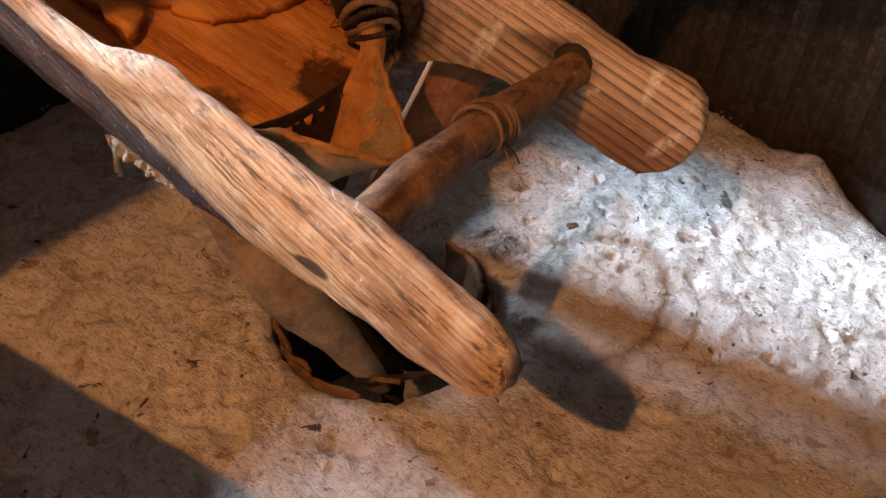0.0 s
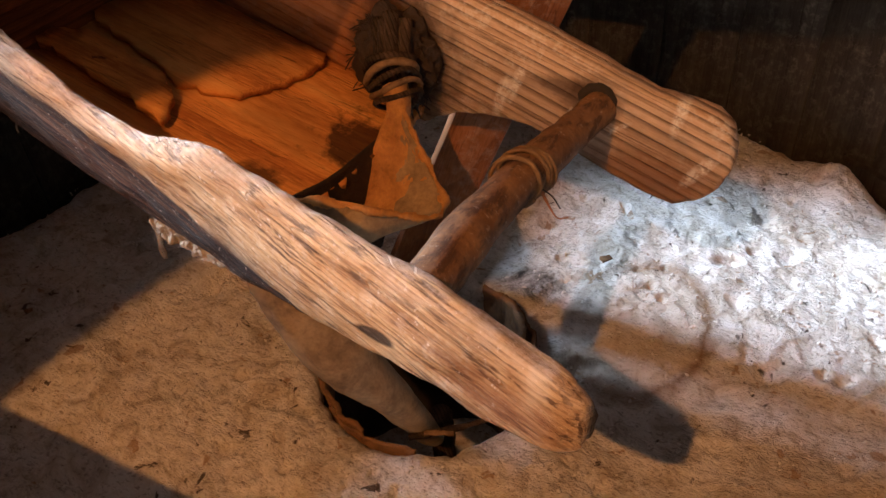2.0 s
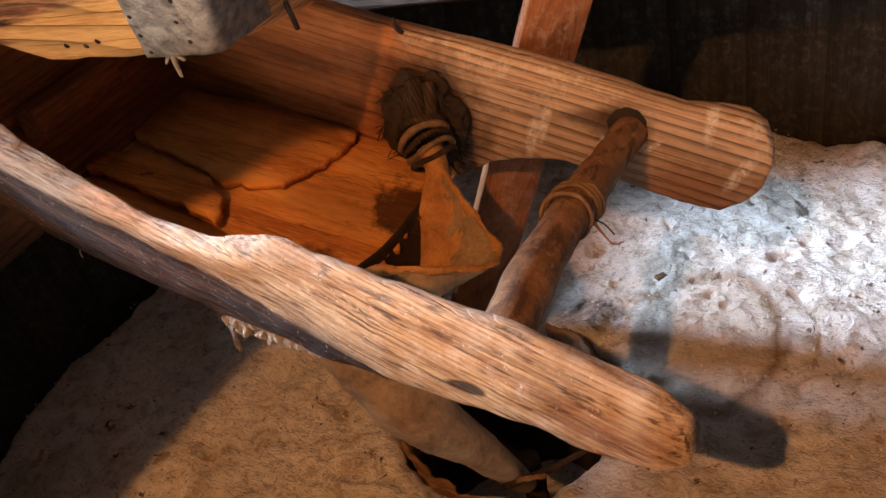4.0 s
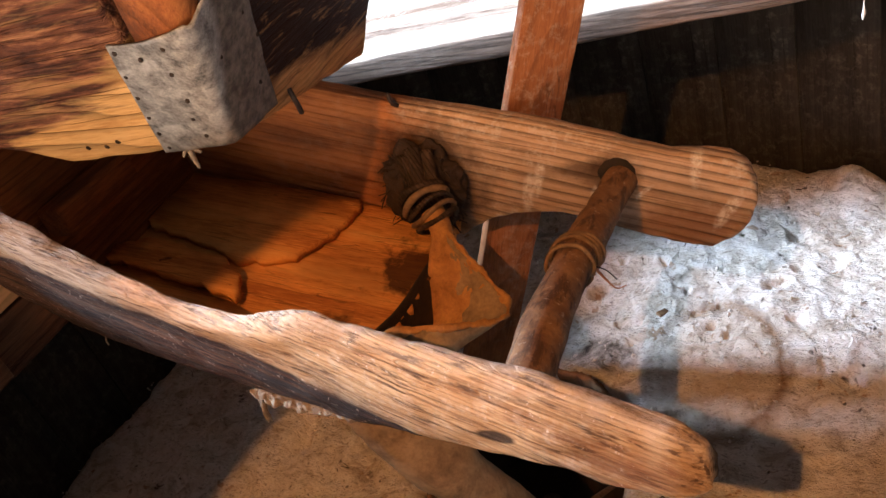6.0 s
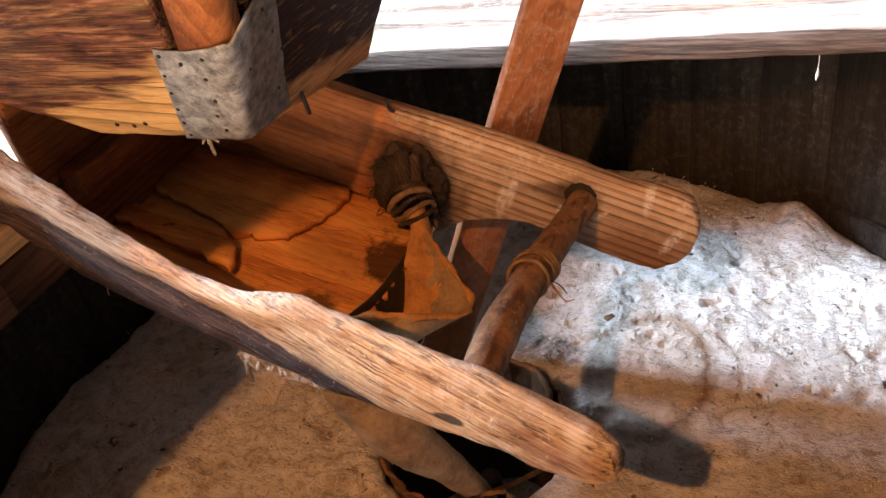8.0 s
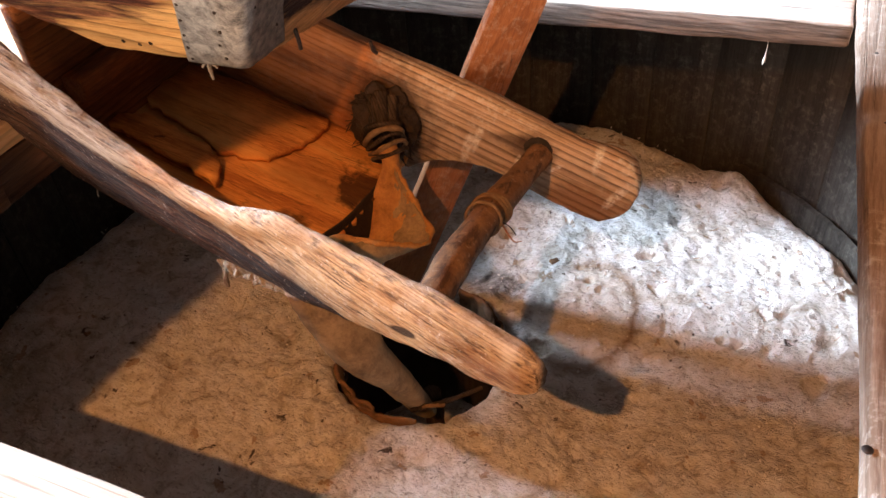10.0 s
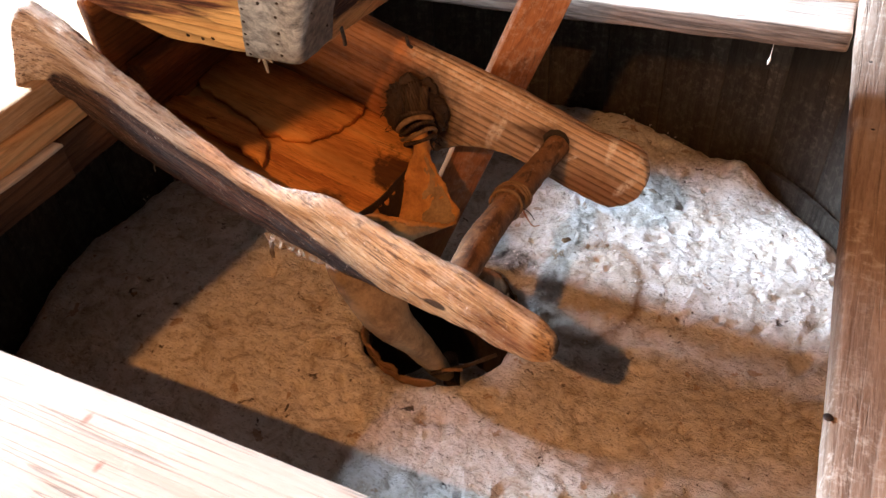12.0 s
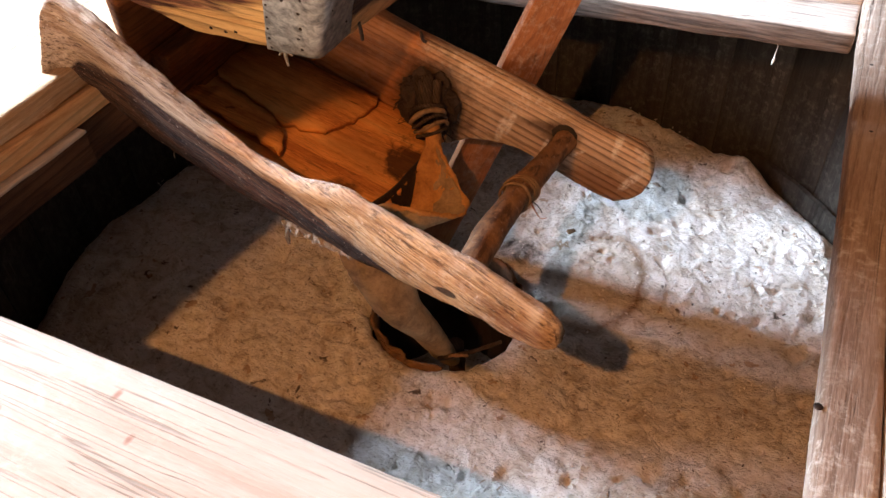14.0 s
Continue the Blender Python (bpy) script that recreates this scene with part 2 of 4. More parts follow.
def rail_wear(t, obj, vec, col):
    sep = node(t, "SeparateXYZ", {"Vector": obj})
    n = noise_tex(t, node(t, "Mapping", {"Vector": vec, "Scale": (0.12, 1, 1)}).outputs[0], 60, 5, 0.65, 0.5)
    face = t.nodes.new("ShaderNodeAttribute")
    face.attribute_name = "underside"
    # Left end mixed with a greyer brown, streaked by noise.
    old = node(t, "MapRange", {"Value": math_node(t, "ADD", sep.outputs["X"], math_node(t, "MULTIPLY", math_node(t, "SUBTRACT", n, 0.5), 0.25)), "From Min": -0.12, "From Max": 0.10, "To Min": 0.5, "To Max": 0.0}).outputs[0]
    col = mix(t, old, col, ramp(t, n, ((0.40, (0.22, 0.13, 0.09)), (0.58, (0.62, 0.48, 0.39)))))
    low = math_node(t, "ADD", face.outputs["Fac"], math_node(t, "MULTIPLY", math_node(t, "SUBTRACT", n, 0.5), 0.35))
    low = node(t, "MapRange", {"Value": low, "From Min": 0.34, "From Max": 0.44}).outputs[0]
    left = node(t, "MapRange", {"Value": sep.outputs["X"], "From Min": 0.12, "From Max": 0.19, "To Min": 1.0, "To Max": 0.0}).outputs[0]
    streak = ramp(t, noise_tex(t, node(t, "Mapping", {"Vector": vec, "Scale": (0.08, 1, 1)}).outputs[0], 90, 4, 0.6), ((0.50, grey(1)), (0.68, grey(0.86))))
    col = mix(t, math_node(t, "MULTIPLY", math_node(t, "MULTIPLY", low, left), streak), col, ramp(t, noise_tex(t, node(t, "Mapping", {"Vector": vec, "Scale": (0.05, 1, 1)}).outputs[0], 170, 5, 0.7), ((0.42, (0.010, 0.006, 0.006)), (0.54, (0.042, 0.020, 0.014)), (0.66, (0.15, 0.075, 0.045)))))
    char = spot(t, obj, (0.032, -0.300, 0.276), 0.012, 0.03, (0.30, 0.8, 1.2), 0.03)
    col = mix(t, math_node(t, "MULTIPLY", char, 0.9), col, (0.018, 0.014, 0.014))
    long = noise_tex(t, node(t, "Mapping", {"Vector": vec, "Scale": (0.04, 1, 1)}).outputs[0], 210, 4, 0.7)
    col = mix(t, ramp(t, long, ((0.40, grey(0.5)), (0.48, grey(0)))), col, (0.14, 0.065, 0.032))
    dash = noise_tex(t, node(t, "Mapping", {"Vector": vec, "Scale": (0.10, 1, 1)}).outputs[0], 330, 3, 0.6)
    col = mix(t, ramp(t, dash, ((0.36, grey(0.8)), (0.45, grey(0)))), col, (0.05, 0.024, 0.014))
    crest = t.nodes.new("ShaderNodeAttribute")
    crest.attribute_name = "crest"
    pale_rim = math_node(t, "MULTIPLY", crest.outputs["Fac"], ramp(t, noise_tex(t, obj, 120, 6, 0.75), ((0.42, grey(0.15)), (0.58, grey(0.8)))))
    col = mix(t, pale_rim, col, (0.62, 0.49, 0.42))
    speck = ramp(t, noise_tex(t, obj, 260, 5, 0.7), ((0.62, grey(0)), (0.68, grey(0.7))))
    col = mix(t, speck, col, (0.66, 0.55, 0.47))
    knot = spot(t, obj, (0.168, -0.331, 0.2925), 0.0036, 0.0048, (0.36, 0.3, 0.85), 0.002)
    heart = spot(t, obj, (0.163, -0.331, 0.2935), 0.0006, 0.0018, (0.36, 0.3, 0.85), 0.002)
    col = mix(t, math_node(t, "MULTIPLY", knot, 0.92), col, (0.035, 0.026, 0.022))
    col = mix(t, math_node(t, "MULTIPLY", heart, 0.9), col, (0.24, 0.20, 0.18))
    end = spot(t, obj, (0.228, -0.34, 0.284), 0.010, 0.028, (0.6, 1, 1.3), 0.06)
    return mix(t, math_node(t, "MULTIPLY", end, 0.35), col, (0.22, 0.08, 0.03))


def board_marks(t, obj, vec, col):
    # Dark blotch painted round the peg to suggest the shaded hole.
    hole = spot(t, obj, (0.167, -0.045, 0.259), 0.012, 0.022, (0.8, 1, 1), 0.02)
    col = mix(t, math_node(t, "MULTIPLY", hole, 0.75), col, (0.05, 0.025, 0.015))
    tail = spot(t, obj, (0.143, -0.045, 0.266), 0.004, 0.012, (0.35, 1, 1.3), 0.012)
    col = mix(t, math_node(t, "MULTIPLY", tail, 0.7), col, (0.05, 0.025, 0.015))
    # Turns a darker orange-brown towards the left part of the board.
    x = node(t, "SeparateXYZ", {"Vector": obj}).outputs["X"]
    x = math_node(t, "ADD", x, math_node(t, "MULTIPLY", math_node(t, "SUBTRACT", noise_tex(t, obj, 20, 5, 0.65), 0.5), 0.08))
    inside = node(t, "MapRange", {"Value": x, "From Min": 0.0, "From Max": 0.035, "To Min": 0.9, "To Max": 0.0}).outputs[0]
    orange_brown = ramp(t, noise_tex(t, node(t, "Mapping", {"Vector": vec, "Scale": (0.2, 1, 1)}).outputs[0], 50, 5, 0.65), ((0.38, (0.17, 0.055, 0.016)), (0.62, (0.42, 0.16, 0.05))))
    col = mix(t, inside, col, orange_brown)
    rag = spot(t, obj, (0.014, -0.045, 0.270), 0.034, 0.062, (1, 1, 0.85), 0.05)
    col = mix(t, math_node(t, "MULTIPLY", rag, 0.85), col, (0.028, 0.012, 0.007))
    # a darker reddish patch at the lower edge, and smears of dried flour
    reddish_patch = spot(t, obj, (0.205, -0.045, 0.196), 0.022, 0.042, (0.55, 0.3, 1.1), 0.05)
    col = mix(t, math_node(t, "MULTIPLY", reddish_patch, 0.6), col, (0.20, 0.075, 0.032))
    speck = ramp(t, noise_tex(t, obj, 230, 6, 0.75), ((0.42, grey(0.15)), (0.55, grey(0.85))))
    for c, turn, size in (((0.250, -0.045, 0.220), 55, 0.0045), ((0.231, -0.045, 0.260), 80, 0.004), ((0.110, -0.045, 0.261), 70, 0.004), ((0.098, -0.045, 0.248), 75, 0.0045), ((0.189, -0.045, 0.240), 40, 0.002), ((0.150, -0.045, 0.236), 75, 0.003)):
        d = node(t, "Mapping", {"Vector": node(t, "VectorMath", {0: obj, 1: c}, operation="SUBTRACT").outputs[0], "Rotation": (0, radians(turn), 0)}).outputs[0]
        col = mix(t, math_node(t, "MULTIPLY", spot(t, d, (0, 0, 0), size * 0.6, size * 1.3, (0.25, 0.3, 1.0), 0.009), speck), col, (0.80, 0.76, 0.70))
    return col


# Split grain on the front edge, darkened in colour for the face's shade.
def shaded_split_edge(t, obj, vec, col):
    y = node(t, "SeparateXYZ", {"Vector": obj}).outputs["Y"]
    n = noise_tex(t, node(t, "Mapping", {"Vector": obj, "Scale": (0.15, 1, 1)}).outputs[0], 80, 5, 0.65)
    y = math_node(t, "ADD", y, math_node(t, "MULTIPLY", math_node(t, "SUBTRACT", n, 0.5), 0.008))
    m = node(t, "MapRange", {"Value": y, "From Min": 0.1965, "From Max": 0.199, "To Min": 0.9, "To Max": 0.0}).outputs[0]
    grain = ramp(t, noise_tex(t, node(t, "Mapping", {"Vector": obj, "Scale": (0.05, 1, 1)}).outputs[0], 260, 4, 0.6), ((0.40, (0.035, 0.022, 0.017)), (0.60, (0.16, 0.115, 0.092))))
    return mix(t, m, col, grain)


SHOE_TURN = (0, -18.5, 0)
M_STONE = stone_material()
M_BOARD = wood("weathered_pine_board", (0.70, 0.52, 0.38), (0.58, 0.40, 0.265), (0.36, 0.21, 0.12), SHOE_TURN, 68, 0.66, 0.22, flour=0.9, bump=0.8, stretch=30, extra=board_marks)
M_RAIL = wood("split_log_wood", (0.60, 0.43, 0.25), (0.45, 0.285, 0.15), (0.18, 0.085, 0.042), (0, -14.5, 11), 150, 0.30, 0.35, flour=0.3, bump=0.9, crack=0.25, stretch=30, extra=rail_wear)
M_FLOOR = wood("orange_trough_wood", (0.80, 0.40, 0.12), (0.72, 0.31, 0.08), (0.44, 0.15, 0.036), SHOE_TURN, 28, 0.15, 0.35, (0.10, 0.03, 0.01), bump=0.5, extra=burnt_floor)
M_INNER = wood("dark_orange_wood", (0.40, 0.15, 0.045), (0.30, 0.10, 0.03), (0.16, 0.05, 0.018), (0, 0, 90), 70, 0.4, 0.35, bump=0.5)
def peg_wear(t, obj, vec, col):
    long = noise_tex(t, node(t, "Mapping", {"Vector": obj, "Scale": (1, 0.3, 1)}).outputs[0], 130, 5, 0.65, 0.3)
    col = mix(t, ramp(t, long, ((0.38, grey(0.75)), (0.50, grey(0)))), col, (0.05, 0.024, 0.014))
    return mix(t, ramp(t, noise_tex(t, obj, 210, 4, 0.7), ((0.60, grey(0)), (0.70, grey(0.5)))), col, (0.55, 0.44, 0.33))


M_PEG = plain("peeled_branch", (0.13, 0.058, 0.026), (0.34, 0.185, 0.085), 55, 0.85, bump=0.8, extra=peg_wear)
def plank_marks(t, obj, vec, col):
    for c in ((0.010, -0.540, 0.3195), (0.042, -0.566, 0.3195), (-0.06, -0.585, 0.3195), (0.16, -0.60, 0.3195)):
        col = mix(t, math_node(t, "MULTIPLY", spot(t, obj, c, 0.001, 0.0035, (1, 0.6, 0.2), 0.006), 0.7), col, (0.20, 0.07, 0.04))
    return col


M_BEAM = wood("bleached_plank", (0.39, 0.315, 0.26), (0.36, 0.285, 0.23), (0.31, 0.235, 0.18), (0, 0, 0), 70, 0.03, 0.10, (0.33, 0.24, 0.17), flour=0.15, bump=0.5, extra=plank_marks)
M_BEAM_Y = wood("bleached_plank_cross", (0.78, 0.66, 0.55), (0.70, 0.55, 0.42), (0.50, 0.34, 0.22), (0, 0, 90), 70, 0.25, 0.2, (0.30, 0.17, 0.10), flour=0.9, bump=0.5)
M_SIDE = wood("worn_side_plank", (0.42, 0.33, 0.27), (0.34, 0.25, 0.195), (0.21, 0.14, 0.10), (0, 0, 90), 50, 0.25, 0.3, (0.16, 0.08, 0.05), flour=0.5, bump=0.8)
M_LEFT = wood("bleached_orange_plank", (0.76, 0.58, 0.40), (0.68, 0.46, 0.28), (0.50, 0.30, 0.15), (0, 0, 90), 60, 0.25, 0.15, (0.30, 0.17, 0.10), flour=0.9, bump=0.5)
M_BACK = wood("grey_plank", (0.78, 0.68, 0.60), (0.66, 0.54, 0.46), (0.30, 0.20, 0.15), (0, 0, 0), 90, 0.3, 0.25, (0.12, 0.07, 0.05), flour=0.9, bump=0.9, extra=shaded_split_edge)
M_EDGE = wood("orange_plank", (0.84, 0.54, 0.28), (0.74, 0.42, 0.19), (0.52, 0.25, 0.10), (0, 0, 90), 60, 0.3, 0.2, bump=0.3)
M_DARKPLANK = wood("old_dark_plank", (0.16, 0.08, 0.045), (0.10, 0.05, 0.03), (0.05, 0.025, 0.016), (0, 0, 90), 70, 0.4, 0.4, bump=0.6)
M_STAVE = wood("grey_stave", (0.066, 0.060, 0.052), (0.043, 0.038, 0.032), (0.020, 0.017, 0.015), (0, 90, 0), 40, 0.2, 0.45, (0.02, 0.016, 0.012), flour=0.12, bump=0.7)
M_SLAT = wood("red_brown_slat", (0.44, 0.20, 0.10), (0.34, 0.14, 0.06), (0.22, 0.085, 0.04), (0, 67, 0), 60, 0.3, 0.3, flour=0.25, bump=0.3)
M_HOPF = wood("hopper_front_wood", (0.82, 0.56, 0.25), (0.74, 0.47, 0.19), (0.54, 0.29, 0.10), (0, 0, 0), 70, 0.5, 0.25, (0.10, 0.04, 0.02), bump=1.0, extra=stain_hopper_front)
M_HOPS = wood("hopper_side_wood", (0.80, 0.44, 0.18), (0.70, 0.34, 0.12), (0.46, 0.19, 0.06), (0, 0, 90), 90, 0.4, 0.2, (0.10, 0.03, 0.015), bump=0.9, extra=stain_hopper_side)
M_BLOCK = wood("orange_block", (0.42, 0.18, 0.065), (0.32, 0.12, 0.042), (0.16, 0.055, 0.022), (0, 70, 0), 50, 0.3, 0.3, (0.10, 0.03, 0.015), bump=0.5)
# Side panel browned and darkened in colour, for the shade on that face.
def shaded_side(t, obj, vec, col):
    sep = node(t, "SeparateXYZ", {"Vector": obj})
    side = math_node(t, "ADD", sep.outputs["Y"], math_node(t, "MULTIPLY", sep.outputs["Z"], 0.15))
    side = node(t, "MapRange", {"Value": side, "From Min": -0.160, "From Max": -0.153}).outputs[0]
    shade_brown = ramp(t, noise_tex(t, obj, 120, 6, 0.7), ((0.40, (0.045, 0.038, 0.032)), (0.62, (0.22, 0.19, 0.155))))
    return mix(t, math_node(t, "MULTIPLY", side, 0.85), col, shade_brown)


M_ZINC = plain("weathered_zinc", (0.035, 0.042, 0.048), (0.52, 0.57, 0.60), 95, 0.6, 0.3, 0.5, 0.001, extra=shaded_side)
M_NAIL = plain("rusty_nail", (0.012, 0.010, 0.010), (0.05, 0.035, 0.03), 200, 0.6, 0.4)
M_LEATHER = plain("tan_leather", (0.26, 0.115, 0.035), (0.60, 0.31, 0.10), 48, 0.95, bump=0.9)
M_CLOTH = plain("khaki_hide", (0.15, 0.10, 0.055), (0.46, 0.34, 0.20), 30, 0.9, bump=0.6)
M_FRAY = plain("frayed_canvas", (0.13, 0.095, 0.065), (0.40, 0.34, 0.27), 110, 1.0, bump=0.8)
M_RAG = plain("sooty_rag", (0.008, 0.005, 0.004), (0.05, 0.028, 0.016), 60, 0.95, bump=1.0, dist=0.004)
M_STUB = wood("dark_stub", (0.11, 0.072, 0.048), (0.055, 0.034, 0.021), (0.015, 0.010, 0.007), (0, -65, 0), 160, 0.5, 0.3, bump=0.8)
M_STRING = plain("hemp_string", (0.12, 0.07, 0.035), (0.30, 0.19, 0.10), 150, 0.9, bump=0.8)
M_RUST = plain("orange_yarn", (0.30, 0.12, 0.05), (0.42, 0.20, 0.10), 150, 0.9)
M_BARK = plain("curled_bark", (0.07, 0.035, 0.018), (0.30, 0.17, 0.085), 40, 0.85, bump=0.8)
# Near black put in for shade inside the eye and the peg hole.
M_SHADE_BLACK = plain("shade_black", (0.010, 0.007, 0.005), (0.035, 0.022, 0.014), 30, 0.95)
M_WEB = plain("floury_web", (0.6, 0.57, 0.52), (0.85, 0.82, 0.78), 200, 0.95)
# Unseen walls, floor and ceiling: near black so they bounce little light.
M_ROOM = plain("dark_unseen_wall", (0.011, 0.008, 0.006), (0.023, 0.016, 0.012), 3, 0.9)
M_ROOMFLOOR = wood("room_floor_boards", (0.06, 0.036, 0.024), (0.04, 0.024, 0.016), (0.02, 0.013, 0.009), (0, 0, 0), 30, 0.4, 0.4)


# ---- mesh helpers ----
def part(name, bm, mat, parent=None, label="", smooth=True):
    me = bpy.data.meshes.new(name)
    bm.normal_update()
    for f in bm.faces:
        f.smooth = smooth
    bm.to_mesh(me)
    bm.free()
    me.materials.append(mat)
    ob = new(name, me)
    ob.parent = parent
    return tagged(ob, label)


def empty(name, at=(0, 0, 0), **tags):
    ob = new(name)
    ob.location = at
    ob.empty_display_size = 0.05
    return tagged(ob, **tags)


def under(ob, parent):
    """Parents ob, built in world places, to an Empty that stands elsewhere."""
    ob.parent = parent
    ob.matrix_parent_inverse = Matrix.Translation(parent.location).inverted()
    return ob


def rough(bm, amount, scale, stretch=(1, 1, 1), octaves=4, along=None):
    for v in bm.verts:
        p = Vector((v.co.x * stretch[0], v.co.y * stretch[1], v.co.z * stretch[2])) * scale
        d = noise.noise_vector(p) * 0.6 + noise.noise_vector(p * 2.7) * 0.4
        if along:
            d = Vector(d[i] * along[i] for i in range(3))
        v.co += d * amount


def slab(lo, hi, r=0.004, step=0.02, wear=0.0015, wear_scale=30, stretch=(1, 1, 1), m=None):
    """A plank between two corners with rounded, slightly uneven edges."""
    lo, hi = Vector(lo), Vector(hi)
    c, h = (lo + hi) / 2, (hi - lo) / 2
    axes = []
    for i in range(3):
        rr = min(r, h[i] * 0.9)
        n = max(1, round(2 * (h[i] - rr) / step))
        inside = [-h[i] + rr + 2 * (h[i] - rr) * k / n for k in range(n + 1)]
        axes.append([-h[i], -h[i] + rr * 0.35] + inside + [h[i] - rr * 0.35, h[i]])
    bm = bmesh.new()
    found = {}

    def vert(p):
        key = tuple(round(x, 6) for x in p)
        if key not in found:
            q = Vector(max(-h[i] + min(r, h[i] * 0.9), min(h[i] - min(r, h[i] * 0.9), p[i])) for i in range(3))
            d = Vector(p) - q
            if d.length > 1e-9:
                big = max(abs(x) for x in d)
                d = d.normalized() * big
            found[key] = bm.verts.new(q + d + c)
        return found[key]

    for a in range(3):
        u, w = (a + 1) % 3, (a + 2) % 3
        for s in (-1, 1):
            for i in range(len(axes[u]) - 1):
                for j in range(len(axes[w]) - 1):
                    ring = []
                    for di, dj in ((0, 0), (1, 0), (1, 1), (0, 1)):
                        p = [0, 0, 0]
                        p[a], p[u], p[w] = s * h[a], axes[u][i + di], axes[w][j + dj]
                        ring.append(vert(p))
                    bm.faces.new(ring if s > 0 else ring[::-1])
    if wear:
        rough(bm, wear, wear_scale, stretch)
    if m is not None:
        bmesh.ops.transform(bm, matrix=m, verts=bm.verts)
    return bm


def spline(pts, n):
    """n + 1 points of a smooth curve through pts."""
    pts = [Vector(p) for p in pts]
    out = []
    for k in range(n + 1):
        s = k / n * (len(pts) - 1)
        i = min(int(s), len(pts) - 2)
        f = s - i
        p0, p1, p2, p3 = pts[max(i - 1, 0)], pts[i], pts[i + 1], pts[min(i + 2, len(pts) - 1)]
        out.append(0.5 * ((2 * p1) + (p2 - p0) * f + (2 * p0 - 5 * p1 + 4 * p2 - p3) * f * f + (3 * p1 - p0 - 3 * p2 + p3) * f ** 3))
    return out


def tube(pts, radius, seg=10, n=40, bm=None, lumpy=0.0, capped=True):
    """A round rod along a curve. radius: a number or a function of 0..1."""
    bm = bm or bmesh.new()
    line = spline(pts, n)
    rings, side = [], None
    for k, p in enumerate(line):
        d = (line[min(k + 1, n)] - line[max(k - 1, 0)]).normalized()
        side = side if side is not None else d.orthogonal().normalized()
        side = (side - d * side.dot(d)).normalized()
        up = d.cross(side)
        r = radius(k / n) if callable(radius) else radius
        ring = []
        for j in range(seg):
            a = 2 * math.pi * j / seg
            o = side * math.cos(a) + up * math.sin(a)
            rr = r * (1 + lumpy * noise.noise((p + o * r) * 60))
            ring.append(bm.verts.new(p + o * rr))
        rings.append(ring)
    for a, b in zip(rings, rings[1:]):
        for j in range(seg):
            bm.faces.new((a[j], a[(j + 1) % seg], b[(j + 1) % seg], b[j]))
    if capped:
        bm.faces.new(rings[0][::-1])
        bm.faces.new(rings[-1])
    return bm


def sheet(rows, nu, nv, thick=0.0025, wear=0.0):
    """A smooth skin through rows of control points, with thickness."""
    columns = [spline(r, nu) for r in rows]
    grid = [spline([c[i] for c in columns], nv) for i in range(nu + 1)]
    bm = bmesh.new()
    vs = [[bm.verts.new(p) for p in col] for col in grid]
    for i in range(nu):
        for j in range(nv):
            bm.faces.new((vs[i][j], vs[i + 1][j], vs[i + 1][j + 1], vs[i][j + 1]))
    if wear:
        rough(bm, wear, 40)
    bm.normal_update()
    bmesh.ops.solidify(bm, geom=bm.faces[:], thickness=thick)
    return bm


def plate(outline, to_world, depth, wear=0.0, cuts=2, jag=0.0, bevel=0.0):
    """A flat board with the given outline in two of its own axes. to_world(u, v, w): w from 0 to depth."""
    bm = bmesh.new()
    pts = []
    for k, p in enumerate(outline):
        q = outline[(k + 1) % len(outline)]
        for i in range(cuts):
            f = i / cuts
            u, v = p[0] + (q[0] - p[0]) * f, p[1] + (q[1] - p[1]) * f
            if jag:
                d = noise.noise_vector(Vector((u * 90, v * 90, 3)))
                u, v = u + d.x * jag, v + d.y * jag
            pts.append((u, v))
    low = [bm.verts.new(to_world(u, v, 0)) for u, v in pts]
    f = bm.faces.new(low)
    out = bmesh.ops.extrude_face_region(bm, geom=[f])
    tops = {tuple(round(x, 7) for x in lv.co): (a, b) for lv, (a, b) in zip(low, pts)}
    for e in out["geom"]:
        if isinstance(e, bmesh.types.BMVert):
            a, b = tops[tuple(round(x, 7) for x in e.co)]
            e.co = to_world(a, b, depth)
    bmesh.ops.recalc_face_normals(bm, faces=bm.faces[:])
    if bevel:
        bmesh.ops.bevel(bm, geom=[e for e in bm.edges if e.calc_face_angle(0) > 0.7], offset=bevel, segments=2, profile=0.6, affect="EDGES")
    if wear:
        rough(bm, wear, 45)
    return bm


# ---- the room round the mill ----
def joined(boxes):
    bm = bmesh.new()
    for lo, hi in boxes:
        piece = slab(lo, hi, 0.001, 0.5, 0)
        me = bpy.data.meshes.new("tmp")
        piece.to_mesh(me)
        piece.free()
        bm.from_mesh(me)
        bpy.data.meshes.remove(me)
    return bm


